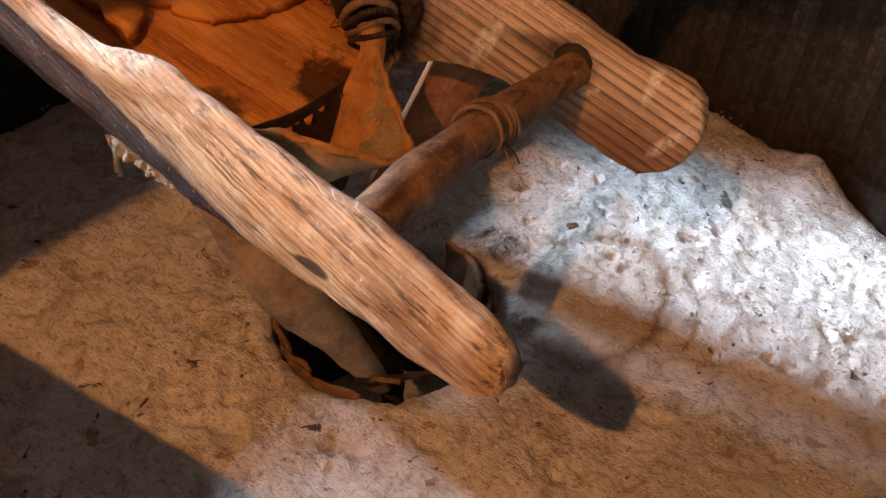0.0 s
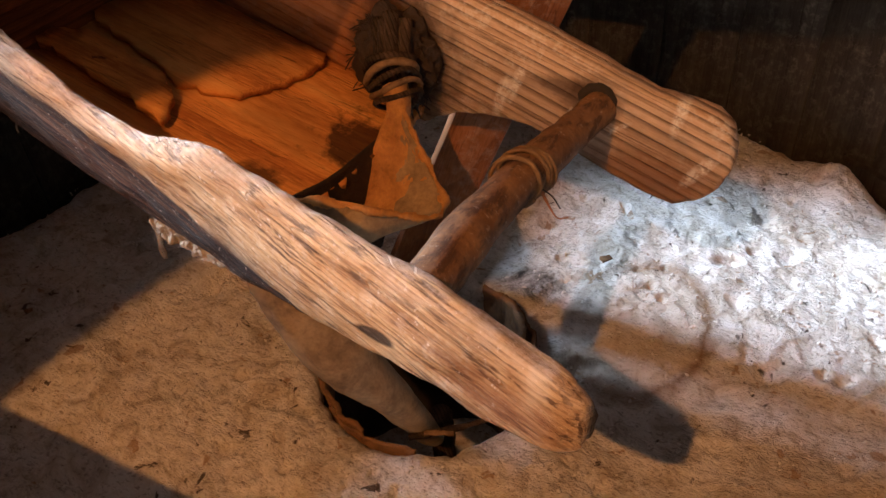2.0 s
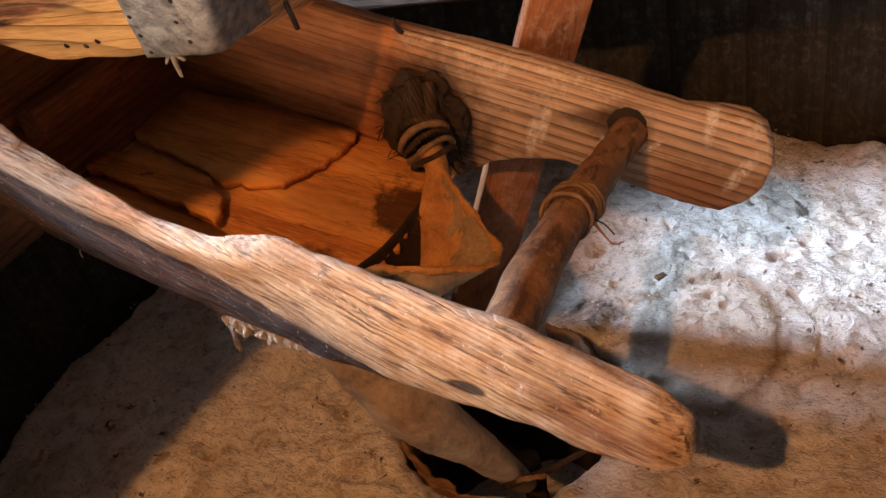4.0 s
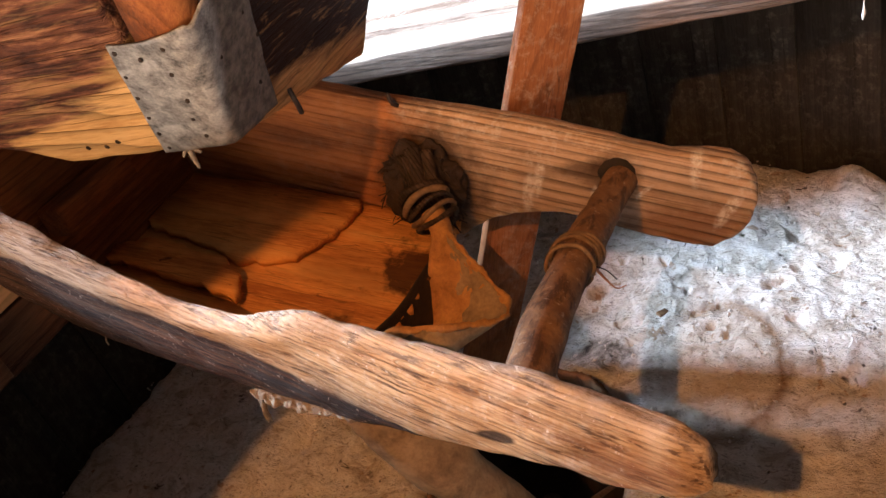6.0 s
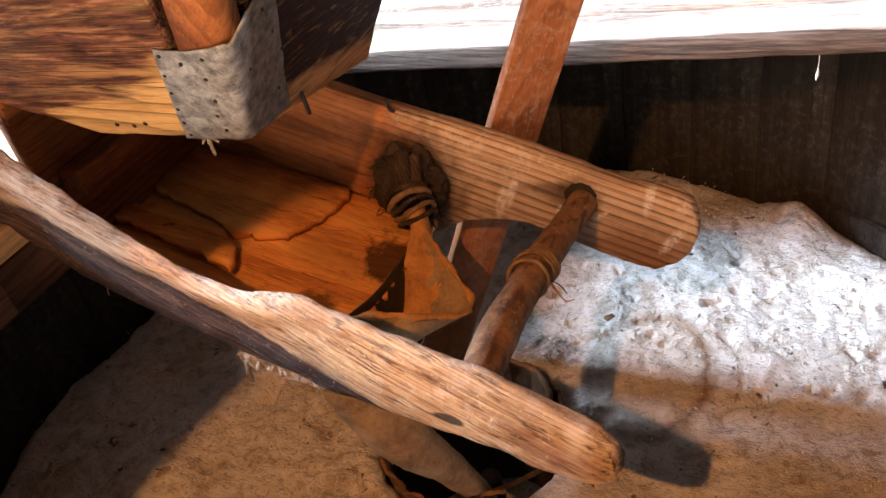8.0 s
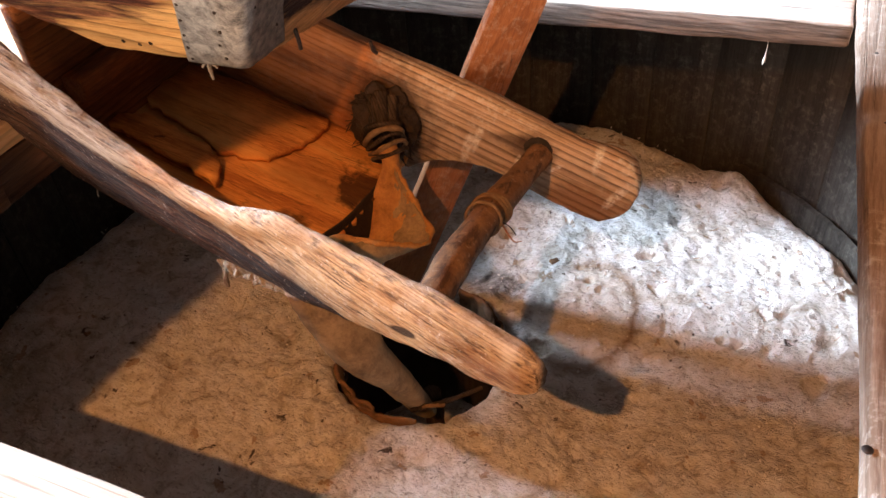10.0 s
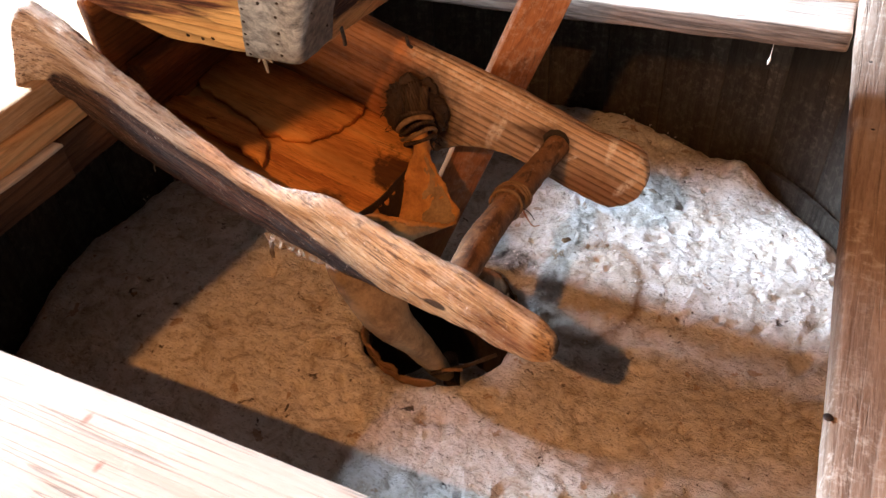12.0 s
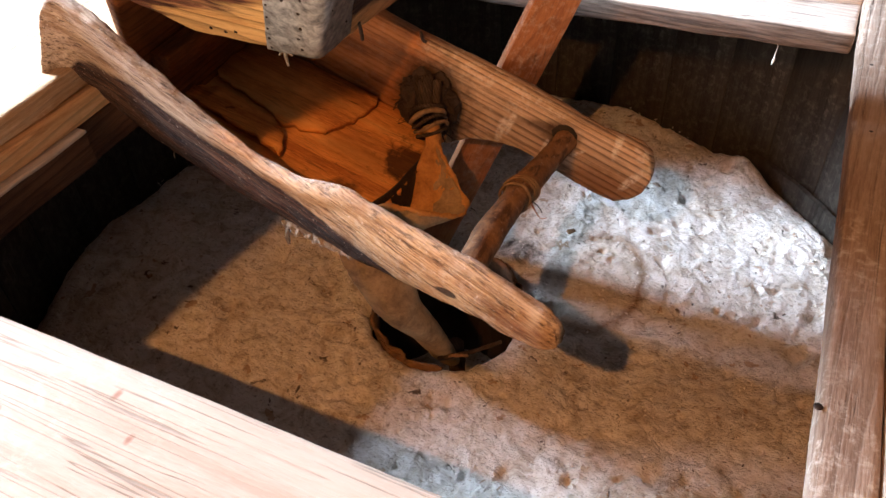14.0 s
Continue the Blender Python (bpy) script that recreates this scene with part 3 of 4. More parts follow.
def room():
    x0, x1, y0, y1, z0, z1 = -2.4, 2.2, -2.7, 2.4, -0.85, 3.0
    th = 0.25
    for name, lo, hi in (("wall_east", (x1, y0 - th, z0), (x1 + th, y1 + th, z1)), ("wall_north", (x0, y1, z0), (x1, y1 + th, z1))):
        tagged(part(name, slab(lo, hi, 0.01, 0.5, 0), M_ROOM), "unseen mill wall, near black to cut bounced light", "wall", kind="structure")
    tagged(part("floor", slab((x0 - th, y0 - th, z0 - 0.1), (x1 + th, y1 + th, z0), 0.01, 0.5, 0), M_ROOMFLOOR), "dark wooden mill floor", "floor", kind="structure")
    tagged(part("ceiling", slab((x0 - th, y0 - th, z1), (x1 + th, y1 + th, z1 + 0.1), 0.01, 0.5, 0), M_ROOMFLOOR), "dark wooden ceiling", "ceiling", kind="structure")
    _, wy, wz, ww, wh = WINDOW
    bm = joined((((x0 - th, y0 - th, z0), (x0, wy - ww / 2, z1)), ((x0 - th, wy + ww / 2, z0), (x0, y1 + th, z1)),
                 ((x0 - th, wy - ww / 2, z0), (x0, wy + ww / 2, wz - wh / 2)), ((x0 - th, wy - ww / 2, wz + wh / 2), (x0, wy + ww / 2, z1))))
    tagged(part("wall_west", bm, M_ROOM), "unseen mill wall, near black to cut bounced light, with a tall window opening", "wall", kind="structure")
    # South wall's opening is added for the fill lamp.
    dx, _, dz, dw, dh = FILL_OPENING
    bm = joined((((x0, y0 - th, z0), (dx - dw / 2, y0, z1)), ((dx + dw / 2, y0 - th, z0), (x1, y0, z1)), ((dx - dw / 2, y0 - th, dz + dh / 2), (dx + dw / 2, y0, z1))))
    tagged(part("wall_south", bm, M_ROOM), "unseen near-black mill wall, opening added for the warm fill lamp", "wall", kind="structure")


room()

# ---- millstone ----
CX, CY, EYE_R, STONE_R = 0.048, -0.105, 0.100, 0.545


def stone_height(x, y):
    p = Vector((x, y, 0.3))
    h = 0.010 * noise.noise(p * 6) + 0.0050 * noise.noise(p * 17)
    h += 0.0030 * noise.noise(p * 44) + 0.0022 * noise.noise(p * 105) + 0.0012 * noise.noise(p * 230)
    pit = noise.noise(p * 26 + Vector((7, 3, 1)))
    h -= 0.010 * max(0.0, pit - 0.36) / 0.3
    dot = noise.noise(p * 75 + Vector((2, 9, 4)))
    h -= 0.005 * max(0.0, dot - 0.42) / 0.3
    return h


def build_millstone():
    nu, nv = 760, 170
    verts, faces = [], []
    for j in range(nv + 1):
        f = j / nv
        for i in range(nu):
            a = 2 * math.pi * i / nu
            d = Vector((math.cos(a), math.sin(a)))
            r0 = EYE_R + 0.007 * noise.noise(Vector((d.x * 2.2, d.y * 2.2, 1))) + 0.004 * noise.noise(Vector((d.x * 7, d.y * 7, 5)))
            r1 = STONE_R + 0.012 * noise.noise(Vector((d.x * 4, d.y * 4, 9)))
            r = r0 + (r1 - r0) * f
            x, y = CX + d.x * r, CY + d.y * r
            z = stone_height(x, y)
            z -= 0.012 * max(0.0, 1 - (r - r0) / 0.016) ** 2 + 0.02 * max(0.0, 1 - (r1 - r) / 0.03) ** 2
            z += 0.024 * math.exp(-(((x - 0.345) / 0.035) ** 2 + ((y - 0.325) / 0.045) ** 2))
            verts.append((x, y, z))
    # the eye's wall and the rim, each closed downwards
    wall = []
    for depth, inner in ((-0.21, True), (-0.22, False)):
        base = 0 if inner else nv * nu
        start = len(verts)
        for k in range(1, 7):
            for i in range(nu):
                x, y, z = verts[base + i]
                a = 2 * math.pi * i / nu
                n = 0.004 * noise.noise(Vector((x * 30, y * 30, k * 0.7)))
                verts.append((x + math.cos(a) * n, y + math.sin(a) * n, z + (depth - z) * k / 6))
        for k in range(6):
            for i in range(nu):
                a0 = (base if k == 0 else start + (k - 1) * nu) + i
                a1 = (base if k == 0 else start + (k - 1) * nu) + (i + 1) % nu
                b0, b1 = start + k * nu + i, start + k * nu + (i + 1) % nu
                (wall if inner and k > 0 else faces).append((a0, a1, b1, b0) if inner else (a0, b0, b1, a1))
    for j in range(nv):
        for i in range(nu):
            a, b = j * nu + i, j * nu + (i + 1) % nu
            faces.append((a, a + nu, b + nu, b))
    me = bpy.data.meshes.new("millstone")
    me.from_pydata(verts, [], faces)
    me.polygons.foreach_set("use_smooth", [True] * len(faces))
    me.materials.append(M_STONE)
    stone = new("millstone", me)
    # The eye's wall gets its own near-black colour, for the shade down there.
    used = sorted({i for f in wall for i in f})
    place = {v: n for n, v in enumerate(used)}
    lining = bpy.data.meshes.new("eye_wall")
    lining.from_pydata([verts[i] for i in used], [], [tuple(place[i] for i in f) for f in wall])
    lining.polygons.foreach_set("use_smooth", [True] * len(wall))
    lining.materials.append(M_SHADE_BLACK)
    tagged(new("eye_wall", lining), "wall of the millstone's eye, coloured black for the shade inside").parent = stone
    return tagged(stone, "round runner millstone thickly dusted with pale flour", "millstone")


millstone = build_millstone()


def lower_stone():
    bm = bmesh.new()
    n, loops = 96, []
    for r, z in ((0.112, -0.225), (0.55, -0.225), (0.55, -0.405), (0.112, -0.405)):
        loops.append([bm.verts.new((CX + r * math.cos(2 * math.pi * i / n), CY + r * math.sin(2 * math.pi * i / n), z)) for i in range(n)])
    for k in range(4):
        a, b = loops[k], loops[(k + 1) % 4]
        for i in range(n):
            bm.faces.new((a[i], b[i], b[(i + 1) % n], a[(i + 1) % n]))
    bmesh.ops.recalc_face_normals(bm, faces=bm.faces[:])
    return tagged(part("bedstone", bm, M_STONE, smooth=False), "fixed lower millstone under the runner", "millstone")


tagged(part("spindle", tube([(0.070, -0.125, -0.80), (0.070, -0.125, -0.3), (0.070, -0.126, -0.10), (0.071, -0.127, -0.045)], 0.011, 12, 30, lumpy=0.2), M_STUB), "dark wooden spindle end deep in the millstone's eye", "spindle")
lower_stone()


def strip(a0, a1, r, z0, z1, curl, thick=0.003, wob=0.006, seed=0.0):
    """A torn strip of bark that lines the eye between two angles (degrees)."""
    rows = []
    for k in range(4):
        f = k / 3
        row = []
        for i in range(9):
            a = radians(a0 + (a1 - a0) * i / 8)
            n = noise.noise(Vector((i * 0.9, k * 0.8, seed)))
            rr = r + curl * (f - 0.3) * math.sin(math.pi * (0.15 + 0.7 * i / 8)) + wob * n
            row.append((CX + math.cos(a) * rr, CY + math.sin(a) * rr, z0 + (z1 - z0) * f + wob * noise.noise(Vector((i * 1.3, k, seed + 5)))))
        rows.append(row)
    bm = sheet(rows, 60, 8, thick, 0.0)
    rough(bm, 0.0026, 140)
    return bm


part("bark_lining", strip(8, 62, 0.098, -0.06, 0.014, 0.004, seed=1), M_BARK, millstone, "curled strip of brown bark")
part("bark_lining", strip(28, 78, 0.088, -0.03, 0.024, 0.006, seed=4, thick=0.005), M_BARK, millstone, "curled strip of brown bark")
part("bark_lining", strip(208, 262, 0.096, -0.04, -0.002, 0.004, seed=7, thick=0.004, wob=0.005), M_BARK, millstone, "torn rim of brown bark")
part("bark_lining", strip(238, 292, 0.099, -0.04, -0.005, 0.003, seed=11, thick=0.003, wob=0.004), M_BARK, millstone, "torn rim of brown bark")
part("bark_lining", strip(160, 206, 0.099, -0.06, 0.002, 0.002, seed=13), M_BARK, millstone, "torn rim of brown bark")
tagged(part("twig", tube([(0.078, -0.193, 0.001), (0.098, -0.180, 0.004), (0.118, -0.163, 0.004), (0.140, -0.140, 0.005)], lambda f: 0.0035 - 0.001 * f, 8, 24, lumpy=0.5), M_STUB),
       "short dark broken twig lying on the millstone's eye", "twig")
tagged(part("wood_chip", slab((-0.012, -0.0025, 0), (0.012, 0.0025, 0.003), 0.001, 0.004, 0.0022, 160, m=pose(0.100, -0.181, 0.004, 12, 8, 32)), M_STRING), "small brown wood chip on the eye's rim", "chip")
tagged(part("wood_chip", slab((-0.006, -0.004, 0), (0.006, 0.004, 0.006), 0.001, 0.005, 0.001, 90, m=pose(0.153, 0.085, 0.002, 6, 10, 50)), M_BARK), "small brown husk lying in the flour", "chip")


def crumbs():
    """Loose flour lumps and bran over the stone."""
    rnd = random.Random(5)
    bm = bmesh.new()
    for _ in range(2600):
        a, r = rnd.uniform(0, 2 * math.pi), math.sqrt(rnd.uniform(0.115 ** 2, 0.53 ** 2))
        x, y = CX + math.cos(a) * r, CY + math.sin(a) * r
        s = rnd.uniform(0.0007, 0.0022)
        ico = [(1, 0, 0), (-1, 0, 0), (0, 1, 0), (0, -1, 0), (0, 0, 1), (0, 0, -1)]
        m = Matrix.Translation((x, y, stone_height(x, y) + s * 0.3)) @ Euler([rnd.uniform(0, 3) for _ in range(3)]).to_matrix().to_4x4()
        vs = [bm.verts.new(m @ Vector((p[0] * s * 1.6, p[1] * s, p[2] * s * 0.7))) for p in ico]
        for q in ((0, 2, 4), (2, 1, 4), (1, 3, 4), (3, 0, 4), (2, 0, 5), (1, 2, 5), (3, 1, 5), (0, 3, 5)):
            bm.faces.new([vs[i] for i in q])
    return tagged(part("flour_crumbs", bm, M_WEB), "loose pale flour lumps strewn over the millstone", "flour", kind="stuff")


crumbs()

# ---- round casing of staves, and its board cover ----
casing = empty("mill_casing", (CX, CY, -0.4), label="round wooden casing of dark grey upright staves", category="mill casing")
STAVES = 36
stave_bm = slab((0.566, -0.0490, 0.0), (0.590, 0.0490, 0.656), 0.003, 0.06, 0.0, 12)
for v in stave_bm.verts:          # wedge-shaped, so that the sides close
    v.co.y *= v.co.x / 0.5625
rough(stave_bm, 0.0012, 12, (1, 1, 0.4), along=(1, 0, 0))
stave_mesh = None
for k in range(STAVES):
    if stave_mesh is None:
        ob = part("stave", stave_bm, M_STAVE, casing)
        stave_mesh = ob.data
    else:
        ob = new("stave", stave_mesh)
        ob.parent = casing
    ob.rotation_euler = (0, 0, 2 * math.pi * k / STAVES)


def hoop():
    bm = bmesh.new()
    vs = []
    n = 60
    for i in range(n + 1):
        f = i / n
        a = radians(58 - 38 * f)
        row = []
        lift = 0.006 + 0.010 * math.sin(f * 2.4)
        for dr, z in ((0.004, lift), (0.010, lift + 0.002), (0.010, -0.09), (0.004, -0.09)):
            w = 0.0012 * noise.noise(Vector((f * 20, dr * 100, z * 50)))
            r = STONE_R + 0.007 + dr - 0.012 * f + w
            row.append(bm.verts.new((CX + math.cos(a) * r, CY + math.sin(a) * r, z + w)))
        vs.append(row)
    for p, q in zip(vs, vs[1:]):
        for j in range(4):
            bm.faces.new((p[j], q[j], q[(j + 1) % 4], p[(j + 1) % 4]))
    bm.faces.new(vs[0][::-1])
    bm.faces.new(vs[-1])
    bmesh.ops.recalc_face_normals(bm, faces=bm.faces[:])
    return bm


under(part("inner_hoop", hoop(), M_STAVE, None, "thin bent lath standing loose inside the casing", smooth=False), casing)

cover = empty("casing_cover", (CX, CY, 0.29), label="bleached plank cover of the casing with a square opening", category="cover")


def cover_board(name, lo, hi, mat, r=0.004, wear=0.0018, stretch=(0.3, 1, 1), label="", skew=0.0, climb=0.0):
    bm = slab(lo, hi, r, 0.015, wear, 35, stretch)
    for v in bm.verts:
        v.co.x += skew * v.co.y
        v.co.z += climb * v.co.x
    return under(part(name, bm, mat, None, label), cover)


cover_board("cover_board", (-0.62, -0.735, 0.2885), (0.66, -0.516, 0.3195), M_BEAM, 0.006, label="wide bleached front plank")
cover_board("cover_board", (-0.62, -0.511, 0.3120), (-0.318, 0.193, 0.3400), M_LEFT, 0.005, stretch=(1, 0.3, 1), label="bleached side plank")
cover_board("batten", (-0.60, -0.511, 0.2850), (-0.308, 0.193, 0.3110), M_EDGE, 0.003, stretch=(1, 0.3, 1), label="orange-brown batten under the side plank")
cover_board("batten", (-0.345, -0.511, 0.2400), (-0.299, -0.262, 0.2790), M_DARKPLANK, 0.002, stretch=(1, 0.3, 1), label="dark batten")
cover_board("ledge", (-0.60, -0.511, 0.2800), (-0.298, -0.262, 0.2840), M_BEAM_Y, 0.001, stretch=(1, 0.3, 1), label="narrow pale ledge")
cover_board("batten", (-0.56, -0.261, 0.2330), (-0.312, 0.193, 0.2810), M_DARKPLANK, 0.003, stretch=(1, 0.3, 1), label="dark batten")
cover_board("cover_board", (0.4405, -0.511, 0.2935), (0.4790, 0.300, 0.3230), M_SIDE, 0.006, stretch=(1, 0.3, 1), skew=-0.037, label="pale worn side plank")
cover_board("cover_board", (0.4800, -0.511, 0.2935), (0.70, 0.300, 0.3380), M_SIDE, 0.010, stretch=(1, 0.3, 1), skew=-0.037, label="pale worn side plank")
cover_board("cover_board", (-0.62, 0.1950, 0.2690), (0.4300, 0.2720, 0.2955), M_BACK, 0.004, 0.0028, climb=0.03, label="floury back plank, its rough split front edge darkened for shade")
cover_board("cover_board", (-0.62, 0.2760, 0.2690), (0.4300, 0.60, 0.3010), M_BACK, 0.004, 0.0022, climb=0.03, label="floury back plank")
# Unseen boards added under the planks to stop light bouncing off their undersides.
cover_board("under_batten", (-0.60, -0.72, 0.2600), (0.60, -0.516, 0.2880), M_DARKPLANK, 0.003, label="added dark board under the front plank, cuts bounced light")
cover_board("under_batten", (0.4700, -0.511, 0.2600), (0.60, 0.300, 0.2930), M_DARKPLANK, 0.003, stretch=(1, 0.3, 1), label="added dark board under the side plank, cuts bounced light")
cover_board("under_batten", (-0.58, 0.2600, 0.2440), (0.4300, 0.56, 0.2675), M_DARKPLANK, 0.003, climb=0.03, label="added dark board under the back plank, cuts bounced light")
for x, y in ((0.452, -0.36), (0.458, -0.02), (0.449, 0.105)):
    bm = bmesh.new()
    bmesh.ops.create_uvsphere(bm, u_segments=10, v_segments=6, radius=0.0032, matrix=Matrix.Translation((x, y, 0.3225)) @ Matrix.Diagonal((1, 1, 0.4, 1)))
    under(part("nail", bm, M_NAIL), cover)

web = tube([(0.352, 0.197, 0.284), (0.3525, 0.197, 0.275), (0.352, 0.197, 0.264)], 0.0004, 5, 8)
web = tube([(0.352, 0.197, 0.266), (0.3522, 0.197, 0.261), (0.3515, 0.197, 0.256), (0.351, 0.197, 0.2525)], lambda f: 0.0004 + 0.0012 * math.sin(math.pi * min(1, f * 1.05)) ** 1.5, 8, 12, web, 0.4)
tagged(part("cobweb_thread", web, M_WEB), "floury cobweb thread hanging from the back plank", "cobweb")

# ---- the shoe: a hollowed trough hung under the hopper ----
shoe = empty("grain_shoe", (0.0, -0.17, 0.24), label="old worn wooden feed trough slung under the hopper", category="feed trough")


def lerp_table(table, x):
    for a, b in zip(table, table[1:]):
        if x <= b[0]:
            f = (x - a[0]) / (b[0] - a[0])
            return [p + (q - p) * f for p, q in zip(a[1:], b[1:])]
    return list(table[-1][1:])


# x, then y and z of the back top edge, then y and z of the lower edge
RAIL = ((-0.360, -0.240, 0.312, -0.193, 0.296), (-0.335, -0.243, 0.362, -0.198, 0.289), (-0.300, -0.249, 0.425, -0.206, 0.277), (-0.270, -0.253, 0.447, -0.213, 0.266),
        (-0.215, -0.261, 0.429, -0.225, 0.254), (-0.175, -0.267, 0.404, -0.234, 0.250), (-0.145, -0.271, 0.388, -0.240, 0.247), (-0.113, -0.276, 0.370, -0.247, 0.243),
        (-0.069, -0.282, 0.351, -0.256, 0.241), (-0.036, -0.287, 0.338, -0.263, 0.239), (0.006, -0.293, 0.333, -0.2765, 0.246), (0.028, -0.296, 0.337, -0.283, 0.2475),
        (0.050, -0.299, 0.343, -0.290, 0.249), (0.062, -0.301, 0.344, -0.2935, 0.250), (0.087, -0.305, 0.339, -0.301, 0.256), (0.122, -0.310, 0.333, -0.3105, 0.259),
        (0.156, -0.315, 0.3255, -0.319, 0.264), (0.200, -0.321, 0.320, -0.330, 0.270), (0.220, -0.324, 0.3135, -0.334, 0.266), (0.245, -0.328, 0.306, -0.336, 0.264),
        (0.268, -0.332, 0.299, -0.338, 0.268))
# where the pale face gives way to the dark one: x, share of the height below which it is dark
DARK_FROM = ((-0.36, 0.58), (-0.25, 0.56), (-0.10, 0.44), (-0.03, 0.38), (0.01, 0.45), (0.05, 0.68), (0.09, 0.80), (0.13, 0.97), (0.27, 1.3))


def build_rail():
    bm = bmesh.new()
    low = bm.verts.layers.float.new("underside")      # where the split log's face is dark
    rim = bm.verts.layers.float.new("crest")          # the paler upper edge
    rings, n = [], 300
    x0, x1 = RAIL[0][0], RAIL[-1][0]
    shares = (0.0, 0.14, 0.27, 0.48, 0.74, 0.92, 1.0, 1.1, 1.1, 0.3)
    for k in range(n + 1):
        x = x0 + (x1 - x0) * k / n
        yb, zb, yd, zd = [sum(v) / 3 for v in zip(*(lerp_table(RAIL, min(x1, max(x0, x + o))) for o in (-0.008, 0, 0.008)))]
        h = zb - zd
        right = min(1, max(0, (x + 0.02) / 0.14))
        top = 0.010 + 0.004 * right                  # depth of the top strip
        bulge = 0.006 + 0.006 * right
        chip = 0.0026 * noise.noise(Vector((x * 38, 4, 0))) + 0.0016 * noise.noise(Vector((x * 110, 9, 0)))
        groove = 0.003 * (1 - right)
        corners = [(yb, zb + chip * 0.4), (yb - top * 0.55, zb + 0.001), (yb - top, zb - 0.006 + chip * 0.6), (yb + (yd - yb) * 0.38 - top - bulge * 0.35 + groove, zb - h * 0.36),
                   (yb + (yd - yb) * 0.66 - bulge - 0.004, zb - h * 0.66), (yd - 0.006 - bulge * 0.4, zd + 0.010), (yd, zd + chip * 0.4), (yd + 0.012, zd + 0.003), (yd + 0.020, zd + h * 0.25), (yb + 0.008, zb - h * 0.4)]
        ring, share = [], []
        m = len(corners)
        for i in range(m):
            for f in (0, 0.2, 0.4, 0.6, 0.8):
                p0, p1, p2, p3 = (Vector(corners[(i + o) % m]) for o in (-1, 0, 1, 2))
                smooth = 0.5 * ((2 * p1) + (p2 - p0) * f + (2 * p0 - 5 * p1 + 4 * p2 - p3) * f * f + (3 * p1 - p0 - 3 * p2 + p3) * f ** 3)
                ring.append(smooth * 0.45 + (p1 + (p2 - p1) * f) * 0.55)
                share.append(shares[i] + (shares[(i + 1) % m] - shares[i]) * f)
        mid = sum(ring, Vector((0, 0))) / len(ring)
        close = max(0.0, (x - 0.250) / 0.018)
        s = math.sqrt(max(0.05, 1 - close * close * 0.65)) if close > 0 else 1.0
        dark = lerp_table(DARK_FROM, x)[0]
        made = []
        for p, f in zip(ring, share):
            v = bm.verts.new((x, *(mid + (p - mid) * s)))
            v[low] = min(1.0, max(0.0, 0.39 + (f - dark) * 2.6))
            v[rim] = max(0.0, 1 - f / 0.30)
            made.append(v)
        rings.append(made)
    for a, b in zip(rings, rings[1:]):
        for j in range(len(a)):
            bm.faces.new((a[j], b[j], b[(j + 1) % len(a)], a[(j + 1) % len(a)]))
    bm.faces.new(rings[0])
    bm.faces.new(rings[-1][::-1])
    bmesh.ops.recalc_face_normals(bm, faces=bm.faces[:])
    rough(bm, 0.0012, 30, (0.35, 1, 1))
    rough(bm, 0.0020, 75, (0.16, 1, 1))
    rough(bm, 0.0010, 190, (0.12, 1, 1))
    return bm


rail = under(part("side_rail", build_rail(), M_RAIL, None, "rough split log rail, pale on top, dark below, with a charred patch"), shoe)


def frange(a, b, n):
    return [a + (b - a) * i / (n - 1) for i in range(n)]


def build_board():
    end = [(0.212, 0.2705), (0.238, 0.2675), (0.254, 0.264), (0.265, 0.254), (0.2705, 0.240), (0.270, 0.224), (0.2635, 0.207), (0.250, 0.1925), (0.233, 0.186), (0.212, 0.1895), (0.192, 0.1975),
           (0.175, 0.205), (0.136, 0.221), (0.122, 0.2255), (0.100, 0.2285), (0.080, 0.2285), (0.060, 0.2245), (0.042, 0.217), (0.028, 0.208), (0.0, 0.222)]
    left = [(-0.275, 0.304), (-0.275, 0.437)]
    pts = [*end, *left, (-0.046, 0.3585), (0.016, 0.338), (0.087, 0.317), (0.128, 0.304), (0.171, 0.287)]
    return plate(pts, lambda u, v, w: Vector((u, -0.045 + w, v)), 0.018, 0.0012, 3, 0.0012, 0.0035)


board = under(part("side_board", build_board(), M_BOARD, None, "weathered pine side board with raised grain and a rounded end"), shoe)


def hole_shade_disc():
    """A near-black disc that stands for the shaded hole the peg sits in."""
    bm = bmesh.new()
    c, seg = Vector((0.1720, -0.0458, 0.2595)), 32
    rim = []
    for i in range(seg):
        a = 2 * math.pi * i / seg
        r = 0.0142 * (1 + 0.10 * noise.noise(Vector((math.cos(a) * 2, math.sin(a) * 2, 6))))
        rim.append(bm.verts.new(c + Vector((math.cos(a) * r, 0, math.sin(a) * r))))
    back = [bm.verts.new(v.co + Vector((0, 0.004, 0))) for v in rim]
    bm.faces.new(rim)
    for i in range(seg):
        bm.faces.new((rim[i], back[i], back[(i + 1) % seg], rim[(i + 1) % seg]))
    bmesh.ops.recalc_face_normals(bm, faces=bm.faces[:])
    return bm


under(part("peg_socket", hole_shade_disc(), M_SHADE_BLACK, None, "black disc for the shaded hole round the peg"), board)
board.children[0].matrix_parent_inverse = Matrix()


def floor_z(x, y):
    return 0.235 - 0.26 * x + 3.2 * max(0.0, -0.205 - y) ** 1.5


def floor_front(x):
    return -0.222 - 0.16 * min(0.256, max(0.0, x + 0.226))


